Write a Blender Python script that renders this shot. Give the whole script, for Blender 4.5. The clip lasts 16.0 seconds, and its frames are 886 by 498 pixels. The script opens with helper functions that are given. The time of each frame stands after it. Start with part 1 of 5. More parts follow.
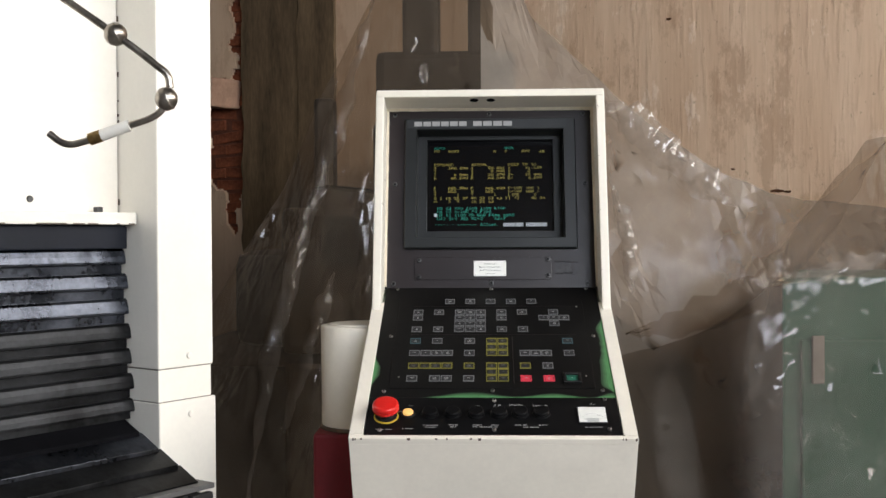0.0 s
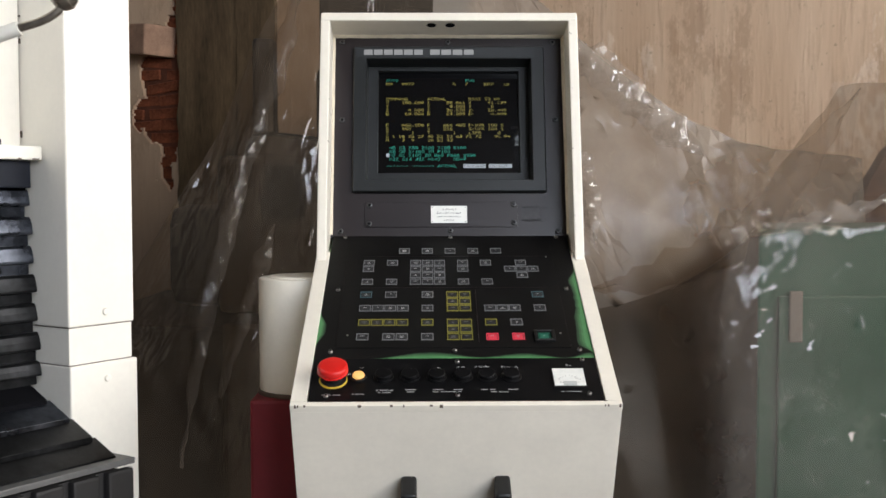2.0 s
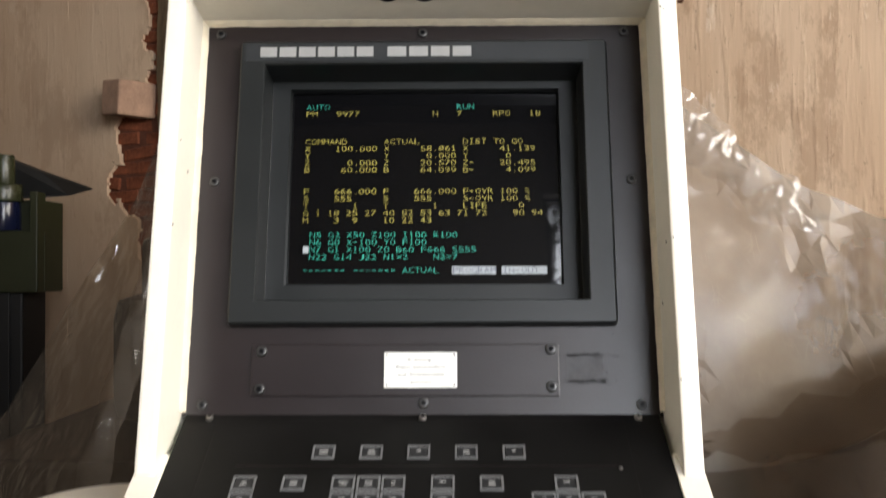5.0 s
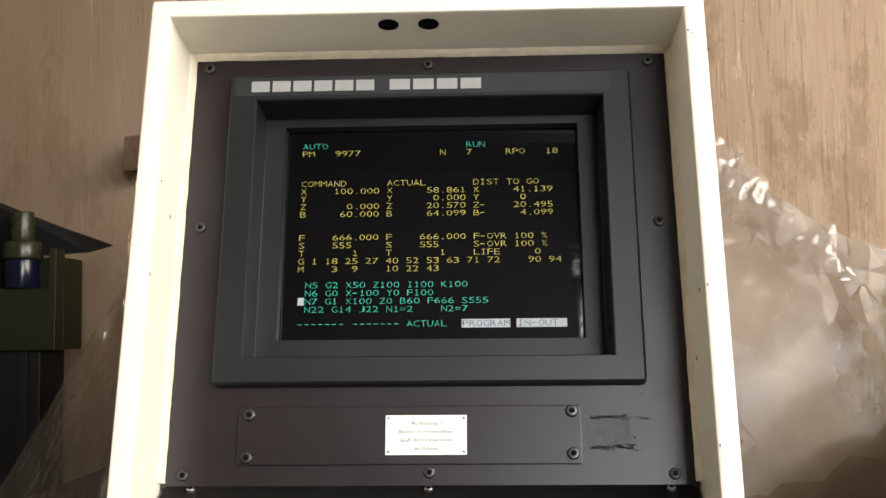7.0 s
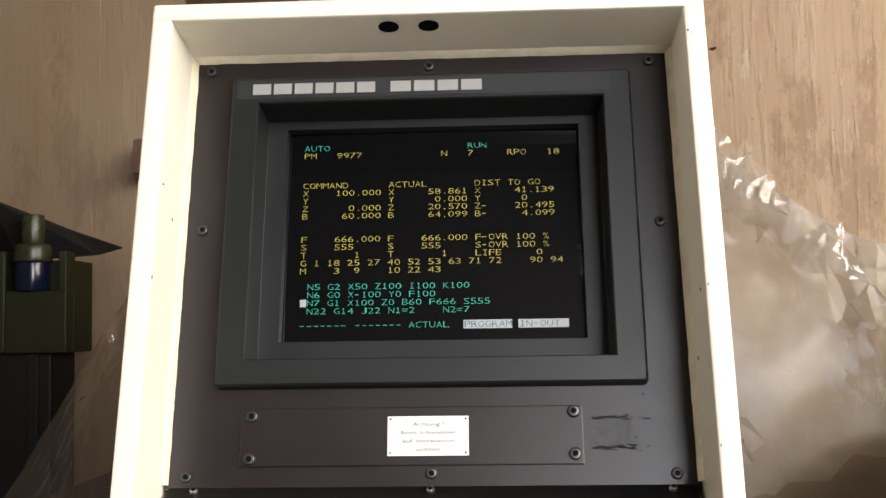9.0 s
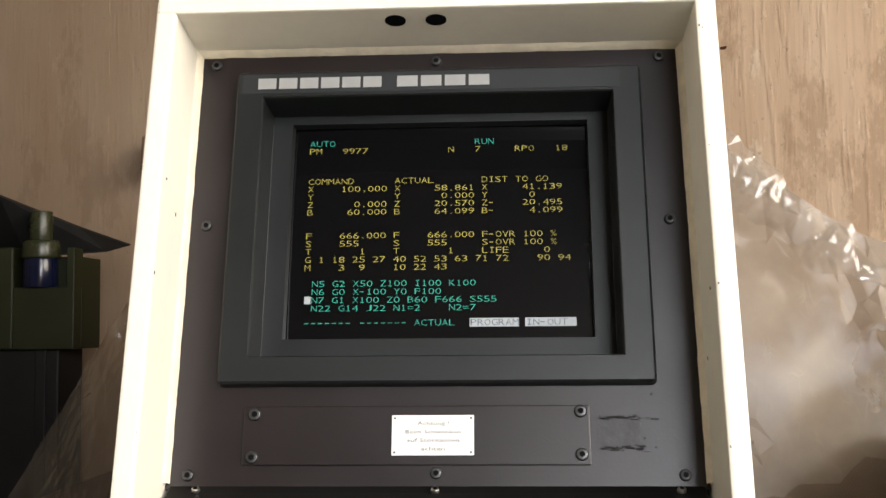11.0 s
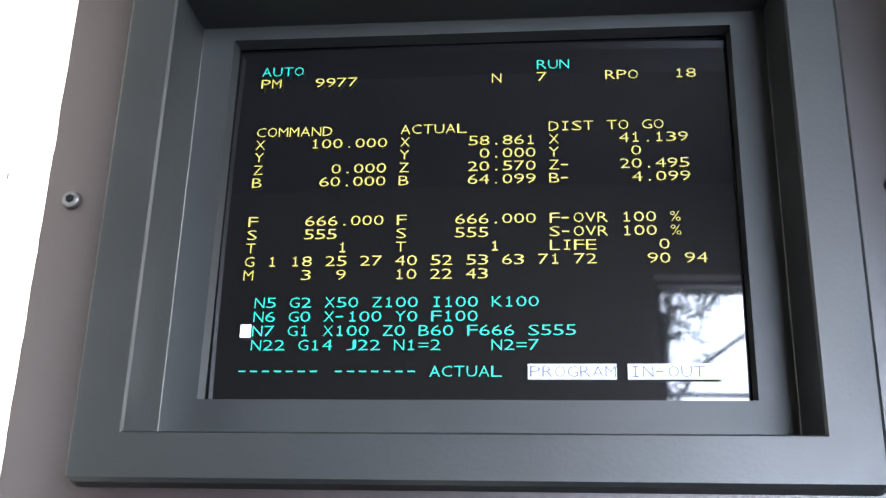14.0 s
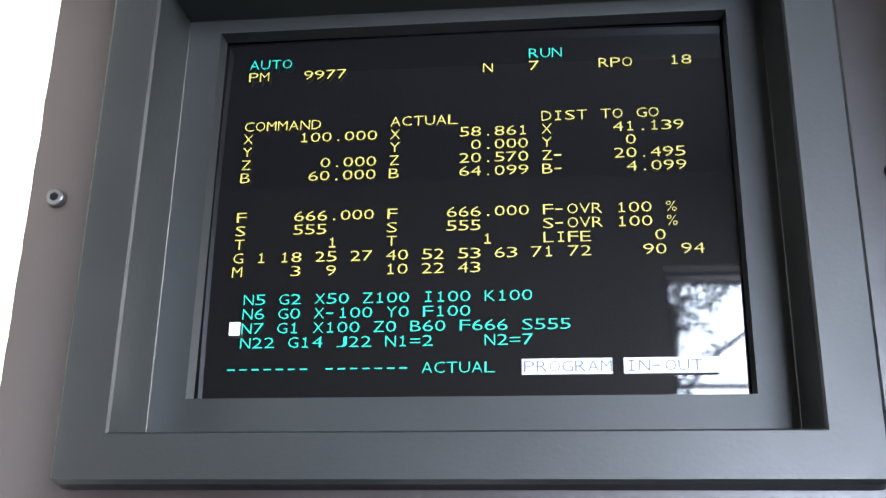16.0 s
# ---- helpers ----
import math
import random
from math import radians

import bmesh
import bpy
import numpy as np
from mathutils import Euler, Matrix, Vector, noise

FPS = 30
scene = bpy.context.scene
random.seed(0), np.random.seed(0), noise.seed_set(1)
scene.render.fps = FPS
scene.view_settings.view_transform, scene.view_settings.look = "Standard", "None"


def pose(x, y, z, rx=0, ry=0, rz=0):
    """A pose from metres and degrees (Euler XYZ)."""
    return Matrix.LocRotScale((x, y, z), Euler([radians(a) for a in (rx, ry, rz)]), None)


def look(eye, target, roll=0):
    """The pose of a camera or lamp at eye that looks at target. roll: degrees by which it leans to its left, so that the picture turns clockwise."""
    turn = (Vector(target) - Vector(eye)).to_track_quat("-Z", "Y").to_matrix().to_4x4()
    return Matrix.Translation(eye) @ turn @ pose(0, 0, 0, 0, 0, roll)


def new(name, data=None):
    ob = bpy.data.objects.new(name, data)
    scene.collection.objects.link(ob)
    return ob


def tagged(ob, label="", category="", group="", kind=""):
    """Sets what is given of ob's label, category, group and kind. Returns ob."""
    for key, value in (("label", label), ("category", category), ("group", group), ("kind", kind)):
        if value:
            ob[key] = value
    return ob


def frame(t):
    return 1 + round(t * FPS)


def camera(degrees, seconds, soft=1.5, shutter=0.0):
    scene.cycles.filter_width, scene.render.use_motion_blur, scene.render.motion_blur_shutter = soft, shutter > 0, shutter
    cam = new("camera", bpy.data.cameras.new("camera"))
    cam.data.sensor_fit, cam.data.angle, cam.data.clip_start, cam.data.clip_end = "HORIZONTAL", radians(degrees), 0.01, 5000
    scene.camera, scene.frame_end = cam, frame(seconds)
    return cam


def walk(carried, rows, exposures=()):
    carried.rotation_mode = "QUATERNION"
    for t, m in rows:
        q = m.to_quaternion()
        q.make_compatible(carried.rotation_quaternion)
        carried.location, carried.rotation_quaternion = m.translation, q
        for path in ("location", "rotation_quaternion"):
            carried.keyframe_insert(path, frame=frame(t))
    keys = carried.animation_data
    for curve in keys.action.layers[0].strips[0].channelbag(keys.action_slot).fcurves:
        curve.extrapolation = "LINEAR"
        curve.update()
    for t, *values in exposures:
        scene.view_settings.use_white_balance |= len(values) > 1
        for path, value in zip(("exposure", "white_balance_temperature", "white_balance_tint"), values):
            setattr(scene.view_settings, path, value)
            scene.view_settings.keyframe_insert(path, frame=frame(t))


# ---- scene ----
cam = camera(44.4, 16.0, shutter=0.4)
PATH = [
    (0, (0.07, -0.139, 1.322), (-0.007, 1.86, 1.297), -0.3),
    (0.5, (0.049, -0.132, 1.311), (-0.013, 1.867, 1.282), -0.2),
    (1, (0.026, -0.113, 1.3), (0.019, 1.887, 1.279), -0.4),
    (1.5, (0.011, -0.04, 1.286), (0.088, 1.957, 1.204), 0.1),
    (2, (0.043, 0.087, 1.287), (0.071, 2.085, 1.192), -0.1),
    (2.5, (0.1, 0.259, 1.303), (0.051, 2.256, 1.217), -0.7),
    (3, (0.093, 0.431, 1.307), (0.045, 2.427, 1.184), -1.7),
    (3.5, (0.068, 0.601, 1.31), (0.058, 2.598, 1.206), -2.3),
    (4, (0.06, 0.713, 1.303), (0.048, 2.708, 1.163), -1.8),
    (4.5, (0.086, 0.864, 1.322), (0.075, 2.862, 1.23), -0.7),
    (5, (0.114, 1.035, 1.346), (0.083, 3.034, 1.379), -0.2),
    (5.2, (0.119, 1.076, 1.351), (0.074, 3.074, 1.429), -0.2),
    (7.3, (0.13, 1.128, 1.343), (0.042, 3.122, 1.479), -0.7),
    (7.5, (0.132, 1.127, 1.345), (0.038, 3.12, 1.471), -0.8),
    (8, (0.133, 1.126, 1.345), (0.044, 3.119, 1.482), -0.9),
    (10.3, (0.137, 1.133, 1.342), (0.027, 3.125, 1.475), -0.8),
    (10.5, (0.134, 1.135, 1.343), (0.039, 3.128, 1.47), -0.7),
    (11, (0.136, 1.138, 1.343), (0.023, 3.13, 1.478), -0.5),
    (11.5, (0.114, 1.136, 1.34), (0.052, 3.13, 1.48), -1.6),
    (12, (0.116, 1.239, 1.332), (0.037, 3.236, 1.416), -1.6),
    (12.5, (0.136, 1.402, 1.338), (-0.077, 3.384, 1.49), -0.1),
    (13, (0.143, 1.483, 1.346), (-0.093, 3.46, 1.536), 0.3),
    (13.5, (0.132, 1.513, 1.343), (-0.091, 3.488, 1.564), 0.1),
    (14, (0.12, 1.525, 1.343), (-0.086, 3.501, 1.567), 0.0),
    (14.5, (0.122, 1.53, 1.343), (-0.085, 3.507, 1.566), -0.2),
    (15, (0.126, 1.534, 1.342), (-0.097, 3.509, 1.572), -0.7),
    (15.5, (0.13, 1.536, 1.343), (-0.096, 3.509, 1.574), -0.7),
    (16, (0.128, 1.536, 1.344), (-0.098, 3.512, 1.557), -0.7),
]
walk(cam, [(t, look(eye, target, roll)) for t, eye, target, roll in PATH],
     [(0, -1.00, 6520, 10), (2.5, -0.94, 6400, 10), (3.5, -0.52, 6120, 10), (4.0, -0.52, 6150, 10), (5.0, -0.46, 6850, 10), (7.5, -0.45, 7150, 10), (11.5, -0.45, 7150, 10), (12.5, 0.35, 6250, 10), (13.0, 0.88, 6050, 10), (13.5, 1.0, 5900, 10), (16.0, 0.98, 5900, 10)])

# ---- light ----
world = bpy.data.worlds.new("world")
scene.world = world
world.use_nodes = True
_wn = world.node_tree.nodes
_sky = _wn.new("ShaderNodeTexSky")
_sky.sky_type, _sky.sun_disc = "NISHITA", False
_sky.sun_elevation, _sky.sun_rotation = radians(42), radians(150)
_wn["Background"].inputs["Strength"].default_value = 0.12
world.node_tree.links.new(_sky.outputs["Color"], _wn["Background"].inputs["Color"])


def area_lamp(name, m, w, h, power, colour):
    d = bpy.data.lights.new(name, "AREA")
    d.shape, d.size, d.size_y, d.energy, d.color = "RECTANGLE", w, h, power, colour
    ob = new(name, d)
    ob.matrix_world = m
    return ob


# daylight through the high window behind the camera and the window band in the right wall
area_lamp("high_window_daylight", look((2.95, -5.92, 3.75), (2.95, 2.5, 3.75)), 4.4, 4.6, 1500, (0.83, 0.89, 1.0))
area_lamp("window_daylight", look((5.4, 0.1, 3.3), (0.3, 2.0, 1.3)), 8.2, 2.7, 1400, (1.0, 0.965, 0.92))


# ---- materials ----
def material(name, colour, rough=0.5, metal=0.0, vary=0.12, scale=14.0, grain=120.0, bump=0.08, stain=None, stain_at=0.62, stretch=(1, 1, 1), spec=0.5, rough_vary=0.12, coat=0.0):
    """Principled surface with variation at two scales, fine relief and an optional stain colour."""
    m = bpy.data.materials.new(name)
    m.use_nodes = True
    n, l = m.node_tree.nodes, m.node_tree.links
    p = n["Principled BSDF"]
    co = n.new("ShaderNodeTexCoord")
    mp = n.new("ShaderNodeMapping")
    mp.inputs["Scale"].default_value = stretch
    l.new(co.outputs["Object"], mp.inputs["Vector"])
    big, fine = n.new("ShaderNodeTexNoise"), n.new("ShaderNodeTexNoise")
    big.inputs["Scale"].default_value, big.inputs["Detail"].default_value, big.inputs["Roughness"].default_value = scale, 6, 0.62
    fine.inputs["Scale"].default_value, fine.inputs["Detail"].default_value = grain, 4
    l.new(mp.outputs["Vector"], big.inputs["Vector"])
    l.new(mp.outputs["Vector"], fine.inputs["Vector"])
    mix = n.new("ShaderNodeMix")
    mix.data_type = "RGBA"
    dark = [c * (1 - vary) for c in colour]
    light = [min(1, c * (1 + vary)) for c in colour]
    mix.inputs[6].default_value, mix.inputs[7].default_value = (*dark, 1), (*light, 1)
    add = n.new("ShaderNodeMath")
    add.operation = "MULTIPLY_ADD"
    add.inputs[1].default_value, add.inputs[2].default_value = 0.35, -0.17
    l.new(fine.outputs["Fac"], add.inputs[0])
    sm = n.new("ShaderNodeMath")
    sm.operation = "ADD"
    l.new(big.outputs["Fac"], sm.inputs[0])
    l.new(add.outputs[0], sm.inputs[1])
    rng = n.new("ShaderNodeMapRange")
    rng.inputs[1].default_value, rng.inputs[2].default_value = 0.3, 0.7
    l.new(sm.outputs[0], rng.inputs[0])
    l.new(rng.outputs[0], mix.inputs[0])
    out = mix.outputs[2]
    if stain:
        sn = n.new("ShaderNodeTexNoise")
        sn.inputs["Scale"].default_value, sn.inputs["Detail"].default_value, sn.inputs["Roughness"].default_value = scale * 0.55, 9, 0.7
        off = n.new("ShaderNodeMapping")
        off.inputs["Location"].default_value, off.inputs["Scale"].default_value = (3.1, 7.7, 1.9), stretch
        l.new(co.outputs["Object"], off.inputs["Vector"])
        l.new(off.outputs["Vector"], sn.inputs["Vector"])
        r2 = n.new("ShaderNodeMapRange")
        r2.inputs[1].default_value, r2.inputs[2].default_value = stain_at, stain_at + 0.09
        l.new(sn.outputs["Fac"], r2.inputs[0])
        m2 = n.new("ShaderNodeMix")
        m2.data_type = "RGBA"
        m2.inputs[7].default_value = (*stain, 1)
        l.new(r2.outputs[0], m2.inputs[0])
        l.new(out, m2.inputs[6])
        out = m2.outputs[2]
    l.new(out, p.inputs["Base Color"])
    rr = n.new("ShaderNodeMapRange")
    rr.inputs[3].default_value, rr.inputs[4].default_value = max(0.03, rough - rough_vary), min(1, rough + rough_vary)
    l.new(sm.outputs[0], rr.inputs[0])
    l.new(rr.outputs[0], p.inputs["Roughness"])
    p.inputs["Metallic"].default_value = metal
    p.inputs["Specular IOR Level"].default_value = spec
    p.inputs["Coat Weight"].default_value, p.inputs["Coat IOR"].default_value = coat, 1.68
    if bump:
        b = n.new("ShaderNodeBump")
        b.inputs["Strength"].default_value, b.inputs["Distance"].default_value = bump, 0.004
        l.new(sm.outputs[0], b.inputs["Height"])
        l.new(b.outputs["Normal"], p.inputs["Normal"])
    return m


def glow(name, colour, strength):
    m = bpy.data.materials.new(name)
    m.use_nodes = True
    p = m.node_tree.nodes["Principled BSDF"]
    p.inputs["Base Color"].default_value = (*[c * 0.3 for c in colour], 1)
    p.inputs["Emission Color"].default_value = (*colour, 1)
    p.inputs["Emission Strength"].default_value = strength
    return m


CREAM = material("cream_enamel", (0.80, 0.75, 0.65), 0.42, vary=0.05, scale=9, bump=0.03, stain=(0.45, 0.36, 0.24), stain_at=0.76)
WHITE = material("white_enamel", (0.80, 0.765, 0.685), 0.4, vary=0.04, scale=6, bump=0.03, stain=(0.55, 0.5, 0.42), stain_at=0.78)
CHIP = material("chipped_edge", (0.10, 0.07, 0.05), 0.8, vary=0.4)
PANEL = material("dark_panel_paint", (0.0118, 0.0070, 0.0072), 0.36, spec=0.5, vary=0.16, scale=7, bump=0.05, grain=420)
BEZEL = material("bezel_plastic", (0.0100, 0.0114, 0.0116), 0.40, spec=0.42, vary=0.08, scale=10, grain=500, bump=0.06)
STRIPGREY = material("name_strip_foil", (0.022, 0.024, 0.026), 0.42, spec=0.35, vary=0.1, scale=10, grain=500, bump=0.03)
MEMBRANE = material("black_membrane", (0.006, 0.0057, 0.0056), 0.5, spec=0.16, vary=0.3, scale=16, bump=0.04)
STRIP = material("black_strip", (0.004, 0.004, 0.0045), 0.42, spec=0.16, vary=0.3, scale=16, bump=0.03)
BLACK = material("black_plastic", (0.009, 0.009, 0.009), 0.42, spec=0.35, vary=0.2, bump=0.03)
STEEL = material("screw_steel", (0.45, 0.44, 0.42), 0.3, metal=1.0, vary=0.2, bump=0.02)
DARKSTEEL = material("blackened_screw", (0.075, 0.074, 0.073), 0.38, metal=0.8, vary=0.3, bump=0.02)
RED = material("red_plastic", (0.62, 0.015, 0.012), 0.3, vary=0.06, bump=0.01)
YELLOW = material("yellow_plastic", (0.50, 0.36, 0.03), 0.4, vary=0.1, bump=0.01)
REDPAINT = material("dark_red_paint", (0.16, 0.007, 0.013), 0.5, vary=0.15, scale=7)
CARD = material("white_plate", (0.82, 0.82, 0.78), 0.4, vary=0.04, bump=0.02)
INK = material("dark_ink", (0.06, 0.06, 0.07), 0.6, vary=0.1, bump=0)
LEGEND = material("white_legend", (0.38, 0.38, 0.37), 0.5, vary=0.08, bump=0)
LOGO = material("silver_print", (0.30, 0.30, 0.295), 0.4, vary=0.06, bump=0)
KEYGREY = material("grey_key_print", (0.15, 0.153, 0.157), 0.45, vary=0.12, bump=0.02)
KEYYEL = material("yellow_key_print", (0.19, 0.175, 0.035), 0.45, vary=0.12, bump=0.02)
KEYTEAL = material("teal_key_print", (0.05, 0.095, 0.11), 0.45, vary=0.12, bump=0.02)
KEYFACE = material("key_face", (0.018, 0.0185, 0.02), 0.45, vary=0.12, bump=0.02)
KEYRED = material("red_key", (0.66, 0.05, 0.08), 0.45, vary=0.1, bump=0.02)
KEYGREEN = material("green_key", (0.02, 0.13, 0.08), 0.45, vary=0.1, bump=0.02)


def worn_wall(name, peel, tone=1.0):
    """Old beige plaster: soft blotches, vertical streaks, peeled brown patches and pale remains; peel: how far it has gone; tone: how light it is."""
    m = bpy.data.materials.new(name)
    m.use_nodes = True
    n, l = m.node_tree.nodes, m.node_tree.links
    p = n["Principled BSDF"]
    p.inputs["Roughness"].default_value, p.inputs["Specular IOR Level"].default_value = 0.85, 0.25
    co = n.new("ShaderNodeTexCoord")

    def layer(scale, stretch, detail, lo, hi, offset, rough=0.6):
        mp, t, r = n.new("ShaderNodeMapping"), n.new("ShaderNodeTexNoise"), n.new("ShaderNodeMapRange")
        mp.inputs["Location"].default_value, mp.inputs["Scale"].default_value = (offset, offset * 2, offset * 3), stretch
        t.inputs["Scale"].default_value, t.inputs["Detail"].default_value, t.inputs["Roughness"].default_value = scale, detail, rough
        r.inputs[1].default_value, r.inputs[2].default_value = lo, hi
        l.new(co.outputs["Object"], mp.inputs["Vector"])
        l.new(mp.outputs["Vector"], t.inputs["Vector"])
        l.new(t.outputs["Fac"], r.inputs[0])
        return r.outputs[0]

    def blend(a, b, fac, amount):
        k, x = n.new("ShaderNodeMath"), n.new("ShaderNodeMix")
        k.operation = "MULTIPLY"
        k.inputs[1].default_value = amount
        l.new(fac, k.inputs[0])
        x.data_type = "RGBA"
        l.new(k.outputs[0], x.inputs[0])
        if isinstance(a, tuple):
            x.inputs[6].default_value = (*[v * tone for v in a], 1)
        else:
            l.new(a, x.inputs[6])
        x.inputs[7].default_value = (*[v * tone for v in b], 1)
        return x.outputs[2]

    blotch = layer(1.1, (1, 1, 0.6), 5, 0.35, 0.68, 1.0)
    streak = layer(7.0, (1, 1, 0.09), 7, 0.42, 0.62, 2.0)
    fine = layer(34.0, (1, 1, 0.10), 6, 0.50, 0.64, 3.0, 0.65)
    comb = layer(75.0, (1, 1, 0.045), 4, 0.46, 0.66, 4.0, 0.6)
    patch = layer(2.4, (1, 1, 0.45), 10, 0.55, 0.60, 5.0, 0.72)
    pale = layer(3.1, (1, 1, 0.40), 10, 0.57, 0.61, 7.0, 0.72)
    specks = layer(46.0, (1, 1, 0.6), 4, 0.66, 0.70, 9.0)
    c = blend((0.73, 0.535, 0.375), (0.60, 0.405, 0.265), blotch, 0.8)
    c = blend(c, (0.80, 0.61, 0.44), streak, 0.12 + 0.33 * peel)
    c = blend(c, (0.40, 0.25, 0.155), patch, 0.25 + 0.25 * peel)
    c = blend(c, (0.84, 0.68, 0.53), pale, 0.15 + 0.55 * peel)
    c = blend(c, (0.36, 0.22, 0.13), fine, 0.06 + 0.16 * peel)
    c = blend(c, (0.42, 0.27, 0.17), comb, 0.03 + 0.13 * peel)
    c = blend(c, (0.20, 0.12, 0.07), specks, 0.15 + 0.25 * peel)
    l.new(c, p.inputs["Base Color"])
    h = n.new("ShaderNodeMath")
    l.new(pale, h.inputs[0])
    l.new(fine, h.inputs[1])
    b = n.new("ShaderNodeBump")
    b.inputs["Strength"].default_value, b.inputs["Distance"].default_value = 0.3 + 0.3 * peel, 0.004
    l.new(h.outputs[0], b.inputs["Height"])
    l.new(b.outputs["Normal"], p.inputs["Normal"])
    return m


PLASTER = worn_wall("worn_plaster", 0.15, 0.84)
PEELED = worn_wall("peeling_plaster", 1.0)
PLANK = material("brown_board", (0.125, 0.086, 0.049), 0.8, vary=0.5, scale=3.5, grain=40, bump=0.3, stain=(0.2, 0.12, 0.06), stain_at=0.58, stretch=(2, 2, 0.4), spec=0.25)
BRICK = material("red_brick", (0.20, 0.062, 0.030), 0.9, vary=0.5, scale=9, grain=70, bump=0.6, spec=0.2)
MORTAR = material("mortar", (0.13, 0.050, 0.030), 0.95, vary=0.25, scale=12, bump=0.6, spec=0.2)
CONCRETE = material("concrete_floor", (0.13, 0.118, 0.105), 0.75, vary=0.25, scale=2, grain=60, bump=0.3)
HALL = material("hall_plaster", (0.11, 0.096, 0.082), 0.9, vary=0.15, scale=1.2, bump=0.2)
# unseen ceiling, coloured dark to keep its light off screen and keys
ROOF = material("dark_unseen_ceiling", (0.045, 0.040, 0.036), 0.9, vary=0.25, scale=1.2, bump=0.2, spec=0.2)
GREENCAB = material("green_enamel", (0.028, 0.135, 0.085), 0.45, vary=0.14, scale=5, bump=0.04)
OLIVE = material("olive_enamel", (0.021, 0.024, 0.0075), 0.5, vary=0.18, scale=5, bump=0.05)
GREYMACH = material("dark_machine_paint", (0.012, 0.0113, 0.011), 0.6, vary=0.4, scale=4, bump=0.15)
DARKMACH = material("dirty_brown_machine", (0.026, 0.019, 0.014), 0.6, vary=0.5, scale=4, bump=0.2)
RUSTORANGE = material("orange_paint", (0.20, 0.105, 0.066), 0.7, vary=0.25, scale=4)
# colour blotches stand for oil smears and for broken window reflections
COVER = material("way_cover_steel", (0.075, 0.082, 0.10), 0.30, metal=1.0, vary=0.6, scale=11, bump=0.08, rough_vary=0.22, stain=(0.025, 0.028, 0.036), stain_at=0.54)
# near-black colour that stands in for the shade in recesses, sockets and holes
VOID = material("recess_black", (0.004, 0.004, 0.005), 0.8, vary=0.3, spec=0.05)
# darker, rougher copy of the cover steel for the lower covers
COVER_LOW = material("lower_cover_steel", (0.024, 0.025, 0.027), 0.40, metal=0.9, vary=0.7, scale=9, bump=0.08, rough_vary=0.2, stain=(0.010, 0.010, 0.011), stain_at=0.55)
TABLE = material("grey_cover", (0.10, 0.098, 0.095), 0.5, vary=0.2, scale=8)
PIPE = material("oily_steel_pipe", (0.36, 0.33, 0.29), 0.34, metal=1.0, vary=0.35, scale=40, bump=0.05)
BRASS = material("tarnished_brass", (0.30, 0.2, 0.08), 0.4, metal=0.9, vary=0.3, scale=60)
NYLON = material("white_nylon", (0.72, 0.70, 0.64), 0.45, vary=0.06)
OIL = material("blue_oil", (0.008, 0.011, 0.034), 0.15, vary=0.1)
BOTTLE = material("cloudy_cup", (0.036, 0.039, 0.018), 0.25, vary=0.15)
TUBE = material("dark_crt", (0.0028, 0.0029, 0.0035), 0.36, spec=0.03, vary=0.05, bump=0, rough_vary=0.03, coat=0.85)
AMBER = glow("amber_phosphor", (0.80, 0.68, 0.13), 0.21)
CYAN = glow("green_phosphor", (0.03, 0.78, 0.58), 0.21)
PALE = glow("white_phosphor", (0.78, 0.85, 0.9), 0.36)
LAMP = glow("lit_lamp", (1.0, 0.58, 0.18), 1.7)

# sprayed keyboard border: green ground with black overspray
SPRAY = material("sprayed_green", (0.085, 0.24, 0.095), 0.5, vary=0.1, scale=16)

